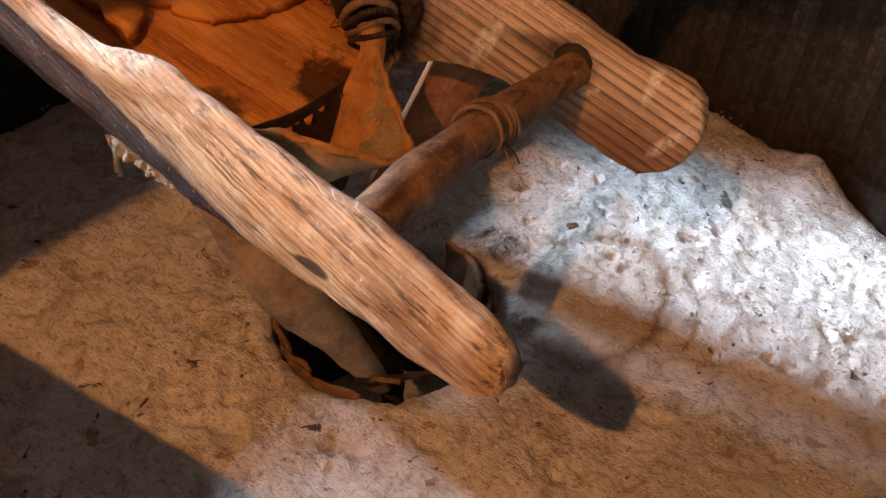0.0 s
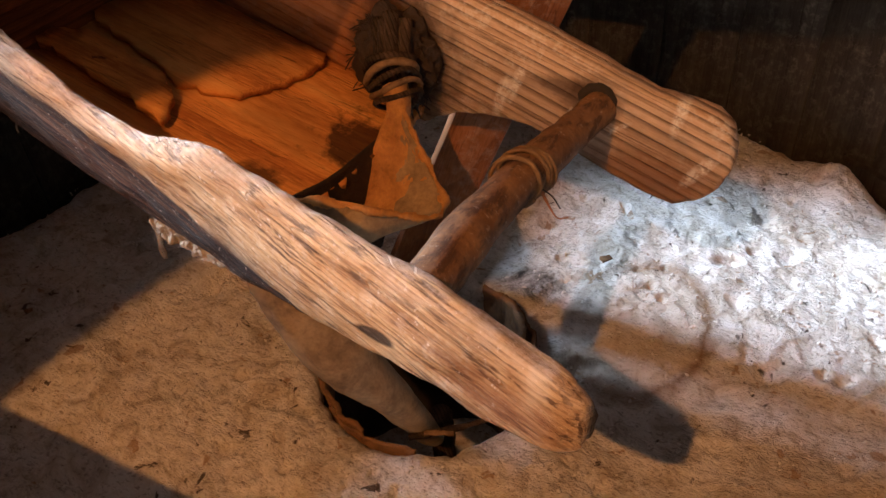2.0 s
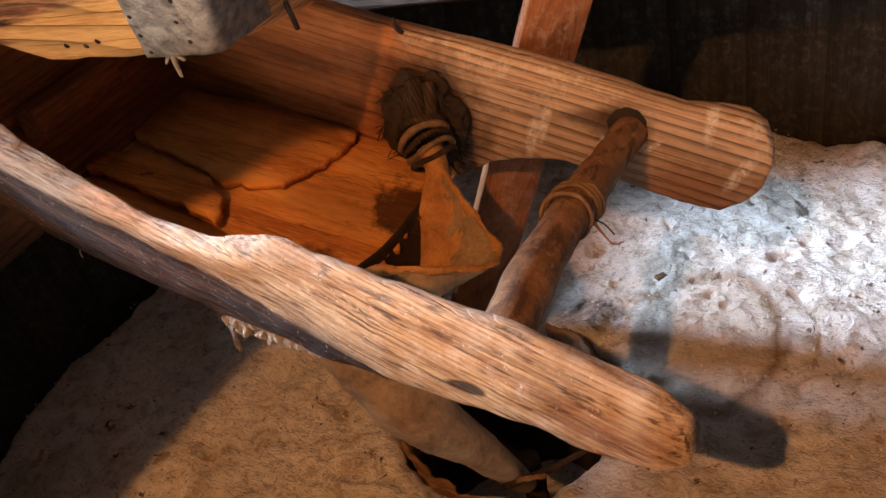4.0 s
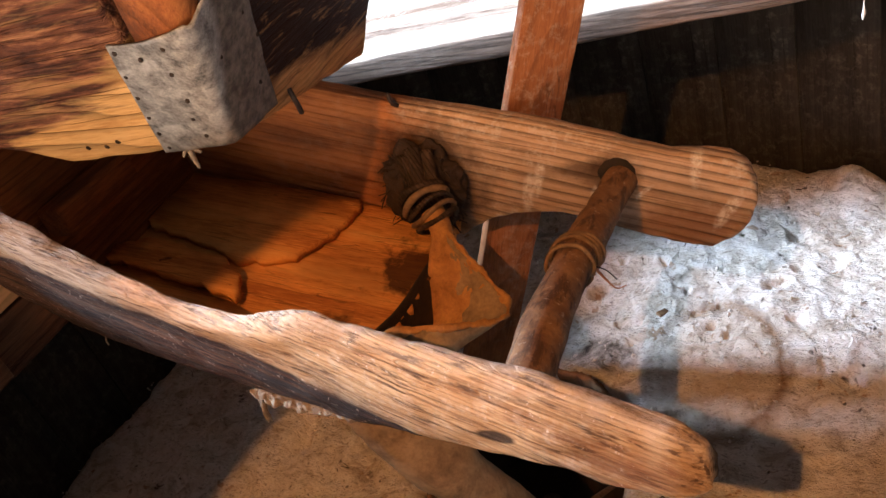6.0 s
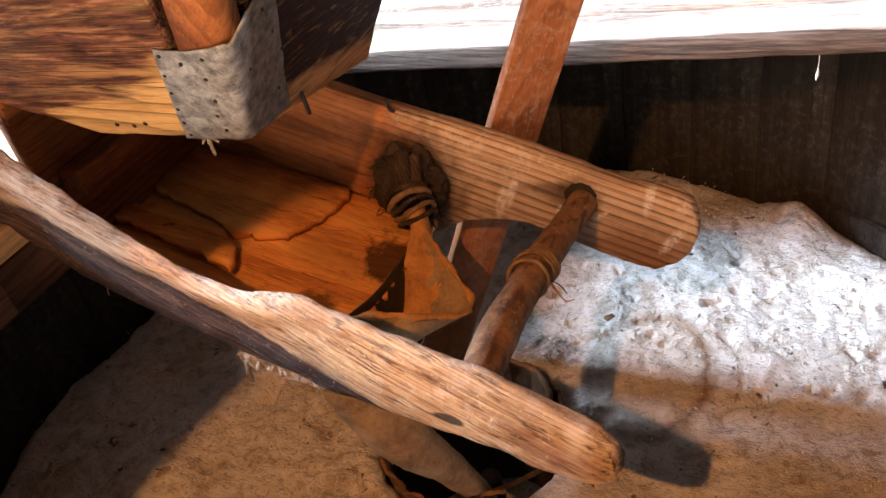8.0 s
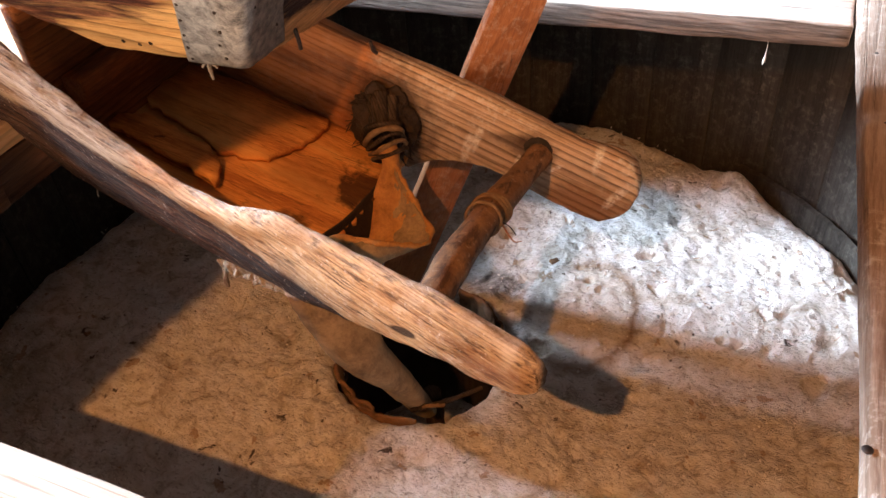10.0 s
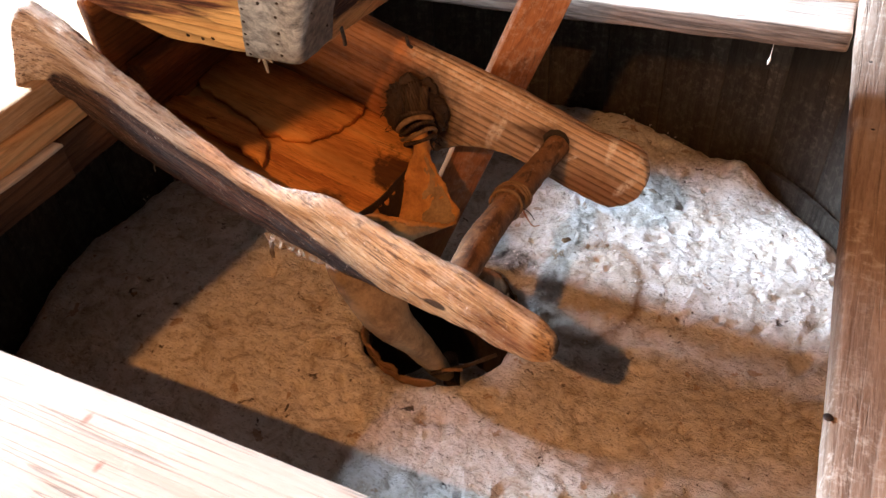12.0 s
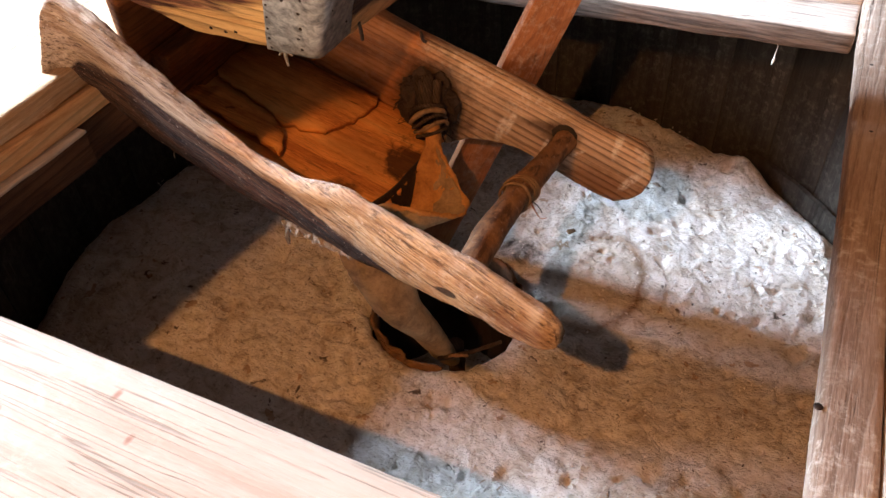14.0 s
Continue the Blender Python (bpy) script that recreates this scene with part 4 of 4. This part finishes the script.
def floor_piece(outline, lift, depth, jag):
    bm = plate(outline, lambda u, v, w: Vector((u, max(v, floor_front(u)), floor_z(u, v) - depth + lift + w)), depth, 0.0, 7, jag)
    bmesh.ops.triangulate(bm, faces=[f for f in bm.faces if len(f.verts) > 4])
    rough(bm, 0.001, 60)
    return bm


def trough_floor():
    """The hollowed floor, one curved sheet with a broken end."""
    bm = bmesh.new()
    nu, nv = 90, 60
    vs = []
    for i in range(nu + 1):
        row = []
        for j in range(nv + 1):
            y0 = -0.046 - 0.206 * j / nv
            y = y0
            end = 0.030 + 0.010 * noise.noise(Vector((y * 40, 0, 2))) + 0.006 * noise.noise(Vector((y * 130, 1, 2))) - 0.35 * max(0, -0.205 - y)
            end = min(end, 0.034)
            x = -0.226 + (end + 0.226) * i / nu
            wave = 0.0016 * noise.noise(Vector((x * 14, y * 50, 0))) + 0.0008 * noise.noise(Vector((x * 60, y * 150, 0)))
            y = -0.046 + (floor_front(x) + 0.046) * j / nv
            row.append(bm.verts.new((x, y, floor_z(x, y0) + wave)))
        vs.append(row)
    for i in range(nu):
        for j in range(nv):
            bm.faces.new((vs[i][j], vs[i][j + 1], vs[i + 1][j + 1], vs[i + 1][j]))
    bm.normal_update()
    bmesh.ops.solidify(bm, geom=bm.faces[:], thickness=0.012)
    return bm


trough = under(part("trough_floor", trough_floor(), M_FLOOR, None, "orange-brown hollowed floor, cracked, with a charred broken end"), shoe)
under(part("split_layer", floor_piece([(-0.220, -0.128), (-0.205, -0.132), (-0.161, -0.142), (-0.116, -0.155), (-0.096, -0.150), (-0.075, -0.138), (-0.064, -0.118), (-0.057, -0.085), (-0.052, -0.050), (-0.220, -0.050)], 0.009, 0.007, 0.006), M_FLOOR), shoe)
under(part("split_layer", floor_piece([(-0.220, -0.168), (-0.200, -0.155), (-0.167, -0.153), (-0.123, -0.161), (-0.106, -0.170), (-0.095, -0.189), (-0.094, -0.199), (-0.126, -0.193), (-0.19, -0.186), (-0.220, -0.184)], 0.013, 0.007, 0.005), M_FLOOR), shoe)
under(part("split_layer", floor_piece([(-0.220, -0.207), (-0.18, -0.205), (-0.10, -0.212), (-0.03, -0.214), (-0.01, -0.222), (-0.03, -0.248), (-0.220, -0.248)], 0.005, 0.005, 0.004), M_FLOOR), shoe)
under(part("end_board", slab((-0.238, -0.232, 0.285), (-0.222, -0.046, 0.440), 0.004, 0.02, 0.0015, 30, (1, 0.3, 1)), M_INNER, None, "dark orange end board"), shoe)
under(part("wedge", slab((-0.221, -0.215, 0.345), (-0.196, -0.13, 0.369), 0.003, 0.02, 0.001, 30, (1, 0.3, 1)), M_INNER), shoe)
nail_bm = tube([(0.010, -0.040, 0.336), (0.007, -0.0470, 0.342), (0.005, -0.0475, 0.352)], 0.0018, 7, 8)
under(part("nail", nail_bm, M_NAIL), shoe)

# peg with its cord
PEG = [(0.172, -0.030, 0.250), (0.1735, -0.060, 0.2565), (0.171, -0.120, 0.266), (0.169, -0.170, 0.274), (0.170, -0.235, 0.2845), (0.174, -0.290, 0.293), (0.177, -0.318, 0.298)]
peg = under(part("peg", tube(PEG, lambda f: 0.0124 + 0.0014 * f + 0.0006 * math.sin(f * 19), 20, 70, lumpy=0.10), M_PEG, None, "peeled branch peg, smooth and brown"), shoe)


def cord():
    line = spline(PEG, 200)
    bm = bmesh.new()
    pts = []
    turns = 4.3
    for k in range(70):
        f = k / 69
        s = 0.455 + 0.085 * f + 0.010 * math.sin(f * 9)
        i = int(s * 200)
        p, d = line[i], (line[i + 1] - line[i - 1]).normalized()
        side = d.orthogonal().normalized()
        a = 2 * math.pi * turns * f
        pts.append(p + (side * math.cos(a) + d.cross(side) * math.sin(a)) * (0.0150 + 0.0012 * math.sin(f * 31)))
    return tube(pts, 0.0016, 6, 200, bm, 0.3)


ob = part("cord", cord(), M_STRING, peg, "thin twisted cord wound round the peg")
ob = part("yarn_end", tube([(0.181, -0.172, 0.266), (0.187, -0.174, 0.258), (0.193, -0.176, 0.253), (0.199, -0.174, 0.254)], lambda f: 0.0010 * (1 - 0.5 * f), 6, 16, lumpy=0.5), M_RUST, peg, "loose orange yarn end")
ob = part("yarn_end", tube([(0.181, -0.172, 0.268), (0.187, -0.170, 0.263), (0.193, -0.172, 0.257)], 0.0005, 5, 14), M_NAIL, peg, "loose dark thread")


# plug of rag and splints tied to the board
def rag_lump():
    bm = bmesh.new()
    bmesh.ops.create_icosphere(bm, subdivisions=5, radius=1)
    for v in bm.verts:
        d = v.co.copy()
        k = 1 + 0.22 * noise.noise(d * 2.2) + 0.14 * noise.noise(d * 6) + 0.06 * noise.noise(d * 15)
        v.co = Vector((0.012, -0.052, 0.266)) + Vector((d.x * 0.035, d.y * 0.018, d.z * 0.042)) * k
    return bm


plug = under(part("plug", rag_lump(), M_RAG, None, "sooty rag plug tied with string"), shoe)
splints = [((0.002, -0.060, 0.312), (0.020, -0.084, 0.272), 0.0075), ((0.014, -0.060, 0.318), (0.028, -0.086, 0.272), 0.0085), ((0.026, -0.058, 0.314), (0.036, -0.084, 0.270), 0.0065), ((0.010, -0.066, 0.314), (0.026, -0.092, 0.268), 0.0060)]
for a, b, r in splints:
    a, b = Vector(a) + Vector((0.002, 0, -0.011)), Vector(b) + Vector((0, 0, -0.008))
    part("splint", tube([a, (a + b) / 2 + Vector((0, -0.002, 0)), b], r * 0.82, 7, 12, lumpy=0.55), M_STUB, plug)
fuzz, rnd_fuzz = bmesh.new(), random.Random(8)
for _ in range(70):
    a, u = rnd_fuzz.uniform(0, 2 * math.pi), rnd_fuzz.uniform(0.75, 1.05)
    p = Vector((0.012 + math.cos(a) * 0.033 * u, -0.054 - 0.012 * rnd_fuzz.random(), 0.266 + math.sin(a) * 0.039 * u))
    d = Vector((math.cos(a) + rnd_fuzz.uniform(-0.8, 0.8), rnd_fuzz.uniform(-0.9, 0.1), math.sin(a) + rnd_fuzz.uniform(-0.8, 0.8))).normalized() * rnd_fuzz.uniform(0.006, 0.014)
    tube([p, p + d * 0.5 + Vector((0, 0, -0.001)), p + d + Vector((0, 0, -0.003))], 0.0005, 4, 5, fuzz)
part("frayed_fringe", fuzz, M_RAG, plug, "frayed dark fibres of the rag")
axis0, axis1 = Vector((0.022, -0.078, 0.276)), Vector((0.036, -0.092, 0.256))
for k in range(5):
    f = k / 4
    c = axis0.lerp(axis1, f)
    d = (axis1 - axis0).normalized()
    s = d.orthogonal().normalized()
    r = 0.0195 - 0.004 * abs(f - 0.4)
    pts = [c + (s * math.cos(a) + d.cross(s) * math.sin(a)) * r * (1 + 0.1 * noise.noise(Vector((a, k, 0)))) + d * 0.002 * math.sin(a * 2 + k) for a in frange(0.0, 2 * math.pi, 22)]
    part("string", tube(pts, 0.0030 if k < 2 else 0.0022, 7, 66, lumpy=0.5), M_STRING if k in (1, 3) else M_STUB, plug)
part("neck", tube([(0.034, -0.093, 0.266), (0.040, -0.100, 0.258), (0.043, -0.106, 0.246), (0.042, -0.112, 0.236)], lambda f: 0.0105 - 0.003 * f, 12, 20, lumpy=0.35), M_LEATHER, plug, "twisted leather neck")

# leather spout that leads the grain into the eye
SPOUT = (((0.041, -0.100, 0.262), (0.066, -0.119, 0.240), (0.098, -0.145, 0.218), (0.104, -0.172, 0.223), (0.080, -0.197, 0.238), (0.040, -0.206, 0.241), (-0.004, -0.228, 0.246)),
         ((0.028, -0.145, 0.188), (0.039, -0.155, 0.186), (0.049, -0.178, 0.188), (0.050, -0.206, 0.188), (0.041, -0.232, 0.190), (0.020, -0.247, 0.193), (0.000, -0.248, 0.194)),
         ((0.048, -0.190, 0.120), (0.056, -0.194, 0.120), (0.066, -0.206, 0.120), (0.070, -0.222, 0.120), (0.066, -0.238, 0.118), (0.053, -0.246, 0.114), (0.033, -0.242, 0.110)),
         ((0.060, -0.174, 0.045), (0.072, -0.176, 0.045), (0.084, -0.184, 0.044), (0.089, -0.197, 0.044), (0.082, -0.207, 0.044), (0.064, -0.209, 0.044), (0.042, -0.202, 0.044)),
         ((0.066, -0.142, -0.040), (0.076, -0.144, -0.040), (0.086, -0.150, -0.040), (0.089, -0.160, -0.040), (0.081, -0.167, -0.040), (0.066, -0.167, -0.040), (0.048, -0.158, -0.040)))
spout = under(part("spout", sheet(SPOUT, 60, 70, 0.0032, 0.0022), M_CLOTH, None, "stiff tan hide spout hanging into the millstone's eye"), shoe)


# Dark sheet added in the gap behind the spout, where there is only shade.
part("back_flap", sheet([[(0.031, -0.062, 0.236), (0.029, -0.12, 0.234), (0.027, -0.17, 0.236), (0.022, -0.222, 0.246)],
                         [(0.036, -0.100, 0.205), (0.033, -0.14, 0.200), (0.028, -0.18, 0.200), (0.018, -0.236, 0.206)],
                         [(0.036, -0.136, 0.150), (0.034, -0.16, 0.150), (0.028, -0.19, 0.150), (0.020, -0.236, 0.150)]], 24, 16, 0.002, 0.001), M_RAG, spout, "dark sheet added for the shaded gap behind the spout").matrix_parent_inverse = Matrix()


def spout_edge():
    rim = [Vector(p) + Vector((0, 0, 0.0005)) for p in SPOUT[0]]
    bm = tube(rim, lambda f: 0.0026 + 0.0006 * math.sin(f * 40), 8, 150, lumpy=1.0)
    rough(bm, 0.0026, 210)
    return bm


part("rim", spout_edge(), M_LEATHER, spout, "ragged cut edge of the hide").matrix_parent_inverse = Matrix()
part("lining", sheet([[(p[0] - 0.004, p[1] + 0.004 * (1 if i > 3 else -0.6), p[2]) for i, p in enumerate(r[:6])] for r in SPOUT[:3]], 50, 40, 0.001, 0.0012), M_LEATHER, spout, "orange-tan inner face of the hide")


def fringe():
    """Frayed canvas tucked along the rail's lower edge, torn at its lower side."""
    rows = []
    for k in range(4):
        row = []
        for i in range(26):
            f = i / 25
            x = -0.050 + 0.092 * f
            top = 0.242 + 0.04 * (x + 0.05)
            tear = 0.9 + 0.6 * noise.noise(Vector((i * 0.55, 2, 3))) + (1.2 if i in (0, 1) else 0.0)
            drop = max(0.15, tear) * 0.0036 * k * (1.2 - 0.5 * f)
            row.append((x + 0.002 * noise.noise(Vector((i, k, 1))), -0.2635 - 0.19 * (x + 0.05) - 0.0035 * noise.noise(Vector((i * 0.9, k * 1.4, 8))) - 0.001 * k, top - drop))
        rows.append(row)
    bm = sheet(rows, 160, 16, 0.002, 0.0)
    rough(bm, 0.0030, 95)
    rough(bm, 0.0022, 230)
    return bm


under(part("canvas_fringe", fringe(), M_FRAY, None, "frayed pale canvas edge"), shoe)
under(part("loose_thread", tube([(-0.215, -0.226, 0.257), (-0.215, -0.229, 0.252), (-0.214, -0.230, 0.248)], lambda f: 0.0012 * (1 - 0.6 * f), 5, 10, lumpy=0.6), M_FRAY), shoe)


# ---- the slat that rattles the shoe ----
def build_slat():
    low, high = Vector((0.020, -0.010, 0.170)), Vector((0.075, 0.006, 0.306))
    d = (high - low).normalized()
    side = Vector((1, 0.75, -0.36))
    side = (side - d * side.dot(d)).normalized()
    n = d.cross(side)
    m = Matrix((side, d, n)).transposed().to_4x4()
    m.translation = low
    return slab((0.0, -0.20, -0.013), (0.051, 0.42, 0.0), 0.0015, 0.02, 0.0008, 40, (1, 0.3, 1), m)


tagged(part("wooden_slat", build_slat(), M_SLAT), "flat red-brown wooden slat leaning behind the trough's side board", "slat")

# ---- hopper ----
hopper = empty("grain_hopper", (-0.14, -0.11, 0.39), label="square wooden grain hopper, dark-stained, with a zinc corner strap", category="hopper")
HZ0, HZ1 = 0.388, 0.80
SX, SY, SB = 0.48, -0.47, 0.15        # outward lean of the right, front and back faces
T = 0.026


def hop(u, w, z, face):
    """A point on an outer face of the hopper."""
    dz = z - 0.40
    xr, yf, yb, xl = -0.015 + SX * dz, -0.210 + SY * dz, 0.003 + SB * dz, -0.275 - 0.3 * dz
    if face == "front":
        return Vector((xl + (xr - xl) * u, yf + w, z))
    if face == "right":
        return Vector((xr - w, yf + (yb - yf) * u, z))
    if face == "back":
        return Vector((xl + (xr - xl) * u, yb - w, z))
    return Vector((xl + w, yf + (yb - yf) * u, z))


def hopper_board(face, z0, z1, u0, u1, sag=0.0, nu=60, nz=34, thick=T, wear=0.0022):
    bm = bmesh.new()
    layers = []
    for w in (0.0, thick):
        g = []
        for i in range(nu + 1):
            col = []
            for j in range(nz + 1):
                u = u0 + (u1 - u0) * i / nu
                low = z0 + sag * math.sin(math.pi * min(1, max(0, u))) + 0.003 * noise.noise(Vector((u * 9, 0, 1)))
                if face == "front" and z0 < 0.45:     # the lower edge rises towards its far end
                    low += 0.5 * max(0.0, 0.46 - u) * 0.26
                if face == "right" and z0 < 0.45:
                    low = 0.404 - 0.035 * u + 0.002 * noise.noise(Vector((u * 9, 0, 1)))
                z = low + (z1 - low) * j / nz
                p = hop(u, w, z, face)
                col.append(bm.verts.new(p))
            g.append(col)
        layers.append(g)
    a, b = layers
    for i in range(nu):
        for j in range(nz):
            bm.faces.new((a[i][j], a[i + 1][j], a[i + 1][j + 1], a[i][j + 1]))
            bm.faces.new((b[i][j], b[i][j + 1], b[i + 1][j + 1], b[i + 1][j]))
    for j in range(nz):
        bm.faces.new((a[0][j], a[0][j + 1], b[0][j + 1], b[0][j]))
        bm.faces.new((a[nu][j + 1], a[nu][j], b[nu][j], b[nu][j + 1]))
    for i in range(nu):
        bm.faces.new((a[i + 1][0], a[i][0], b[i][0], b[i + 1][0]))
        bm.faces.new((a[i][nz], a[i + 1][nz], b[i + 1][nz], b[i][nz]))
    bmesh.ops.recalc_face_normals(bm, faces=bm.faces[:])
    bmesh.ops.bevel(bm, geom=[e for e in bm.edges if e.calc_face_angle(0) > 0.9], offset=0.004, segments=2, profile=0.5, affect="EDGES")
    rough(bm, wear, 32, (0.4, 0.6, 1))
    return bm


under(part("front_board", hopper_board("front", 0.404, 0.60, 0.0, 0.868, 0.0), M_HOPF, None, "dark-stained front board with a raw yellow lower edge"), hopper)
under(part("front_board", hopper_board("front", 0.602, HZ1, 0.0, 0.868, nz=16), M_HOPF, None, "dark-stained front board"), hopper)
under(part("side_board", hopper_board("right", 0.396, 0.62, 0.10, 1.0, -0.018), M_HOPS, None, "dark-stained side board with a raw orange lower edge"), hopper)
under(part("side_board", hopper_board("right", 0.622, HZ1, 0.10, 1.0, nz=16), M_HOPS, None, "dark-stained side board"), hopper)
under(part("back_board", hopper_board("back", 0.396, HZ1, 0.02, 0.90, nz=16), M_HOPS), hopper)
under(part("left_board", hopper_board("left", 0.402, HZ1, 0.10, 0.90, nz=16), M_HOPS), hopper)


def corner_post():
    """The planed corner piece between the front and the side boards."""
    bm, rings = bmesh.new(), []
    nz = 40
    for j in range(nz + 1):
        z = 0.405 + (HZ1 - 0.405) * j / nz
        c = hop(1.0, 0.0, z, "front")
        r = 0.012
        arc = [Vector((c.x - r + r * math.sin(a), c.y + r - r * math.cos(a), z)) for a in (0, 0.4, 0.8, 1.2, 1.57)]
        outline = [Vector((c.x - 0.0355, c.y, z)), Vector((c.x - 0.022, c.y, z)), *arc, Vector((c.x, c.y + 0.0205, z)), Vector((c.x - T, c.y + 0.0205, z)), Vector((c.x - T, c.y + T, z)), Vector((c.x - 0.0355, c.y + T, z))]
        rings.append([bm.verts.new(p + 0.0008 * noise.noise_vector(p * 40)) for p in outline])
    for a, b in zip(rings, rings[1:]):
        for i in range(len(a)):
            bm.faces.new((a[i], a[(i + 1) % len(a)], b[(i + 1) % len(a)], b[i]))
    bm.faces.new(rings[0][::-1])
    bm.faces.new(rings[-1])
    return bm


block = corner_post()
under(part("corner_block", block, M_BLOCK, None, "smooth orange wooden corner block"), hopper)


def strap_surface(s, z):
    """Runs round the corner: s < 0 on the front face, s > 0 on the side face, in metres from the bend."""
    dz = z - 0.40
    xr, yf = -0.015 + SX * dz, -0.210 + SY * dz
    r, off = 0.006, 0.0030
    arc = r * math.pi / 2
    if s < -arc / 2:
        return Vector((xr - r + (s + arc / 2), yf - off, z))
    if s > arc / 2:
        return Vector((xr + off, yf + r + (s - arc / 2), z))
    a = (s + arc / 2) / r
    return Vector((xr - r + (r + off) * math.sin(a), yf + r - (r + off) * math.cos(a), z))


def build_strap():
    bm = bmesh.new()
    nu, nz = 60, 40
    g = []
    for i in range(nu + 1):
        f = i / nu
        col = []
        for j in range(nz + 1):
            k = j / nz
            s = -0.053 + (0.053 + 0.050 + 0.006 * k) * f
            if s < 0:
                low, high = 0.4045, 0.4890 - 0.002 * math.sin(f * 9)
            else:
                low, high = 0.4040, 0.4890 + 0.55 * s
            z = low + (high - low) * k + 0.0006 * noise.noise(Vector((s * 60, k * 9, 0)))
            p = strap_surface(s, z)
            col.append(bm.verts.new(p + 0.0012 * noise.noise_vector(p * 45)))
        g.append(col)
    for i in range(nu):
        for j in range(nz):
            bm.faces.new((g[i][j], g[i + 1][j], g[i + 1][j + 1], g[i][j + 1]))
    bm.normal_update()
    bmesh.ops.solidify(bm, geom=bm.faces[:], thickness=0.0014)
    return bm


strap = under(part("corner_strap", build_strap(), M_ZINC, None, "bent strap of grey weathered zinc, nailed round the corner"), hopper)
for s, z in ((-0.049, 0.484), (-0.050, 0.468), (-0.050, 0.452), (-0.050, 0.436), (-0.049, 0.422), (-0.047, 0.409), (-0.016, 0.481), (-0.018, 0.464), (-0.016, 0.444), (-0.018, 0.430), (-0.014, 0.415), (-0.034, 0.477),
             (0.013, 0.463), (0.052, 0.459), (0.038, 0.498), (0.040, 0.429), (0.044, 0.478)):
    p = strap_surface(s, z)
    bm = bmesh.new()
    bmesh.ops.create_uvsphere(bm, u_segments=10, v_segments=6, radius=0.0015, matrix=Matrix.Translation(p) @ Matrix.Diagonal((1, 0.7, 1, 1)))
    part("nail", bm, M_NAIL, strap).matrix_parent_inverse = Matrix()
for x, z in ((-0.124, 0.417), (-0.108, 0.416), (-0.095, 0.419)):
    bm = bmesh.new()
    bmesh.ops.create_uvsphere(bm, u_segments=8, v_segments=6, radius=0.0020, matrix=Matrix.Translation((x, -0.2105 - 0.47 * (z - 0.40), z)))
    under(part("nail", bm, M_STUB), hopper)
under(part("bent_nail", tube([(-0.012, -0.140, 0.405), (-0.010, -0.141, 0.396), (-0.012, -0.137, 0.385)], 0.0019, 7, 10), M_NAIL, None, "black bent nail"), hopper)
for k, (dx, dy, dz) in enumerate(((0.006, -0.006, -0.014), (-0.004, -0.004, -0.006), (0.010, -0.002, -0.005))):
    p = Vector((-0.052, -0.209, 0.405))
    under(part("splinter", tube([p, p + Vector((dx * 0.5, dy * 0.6, dz * 0.4)), p + Vector((dx, dy, dz))], lambda f: 0.0028 * (1 - 0.7 * f), 6, 10, lumpy=0.5), M_FRAY), hopper)
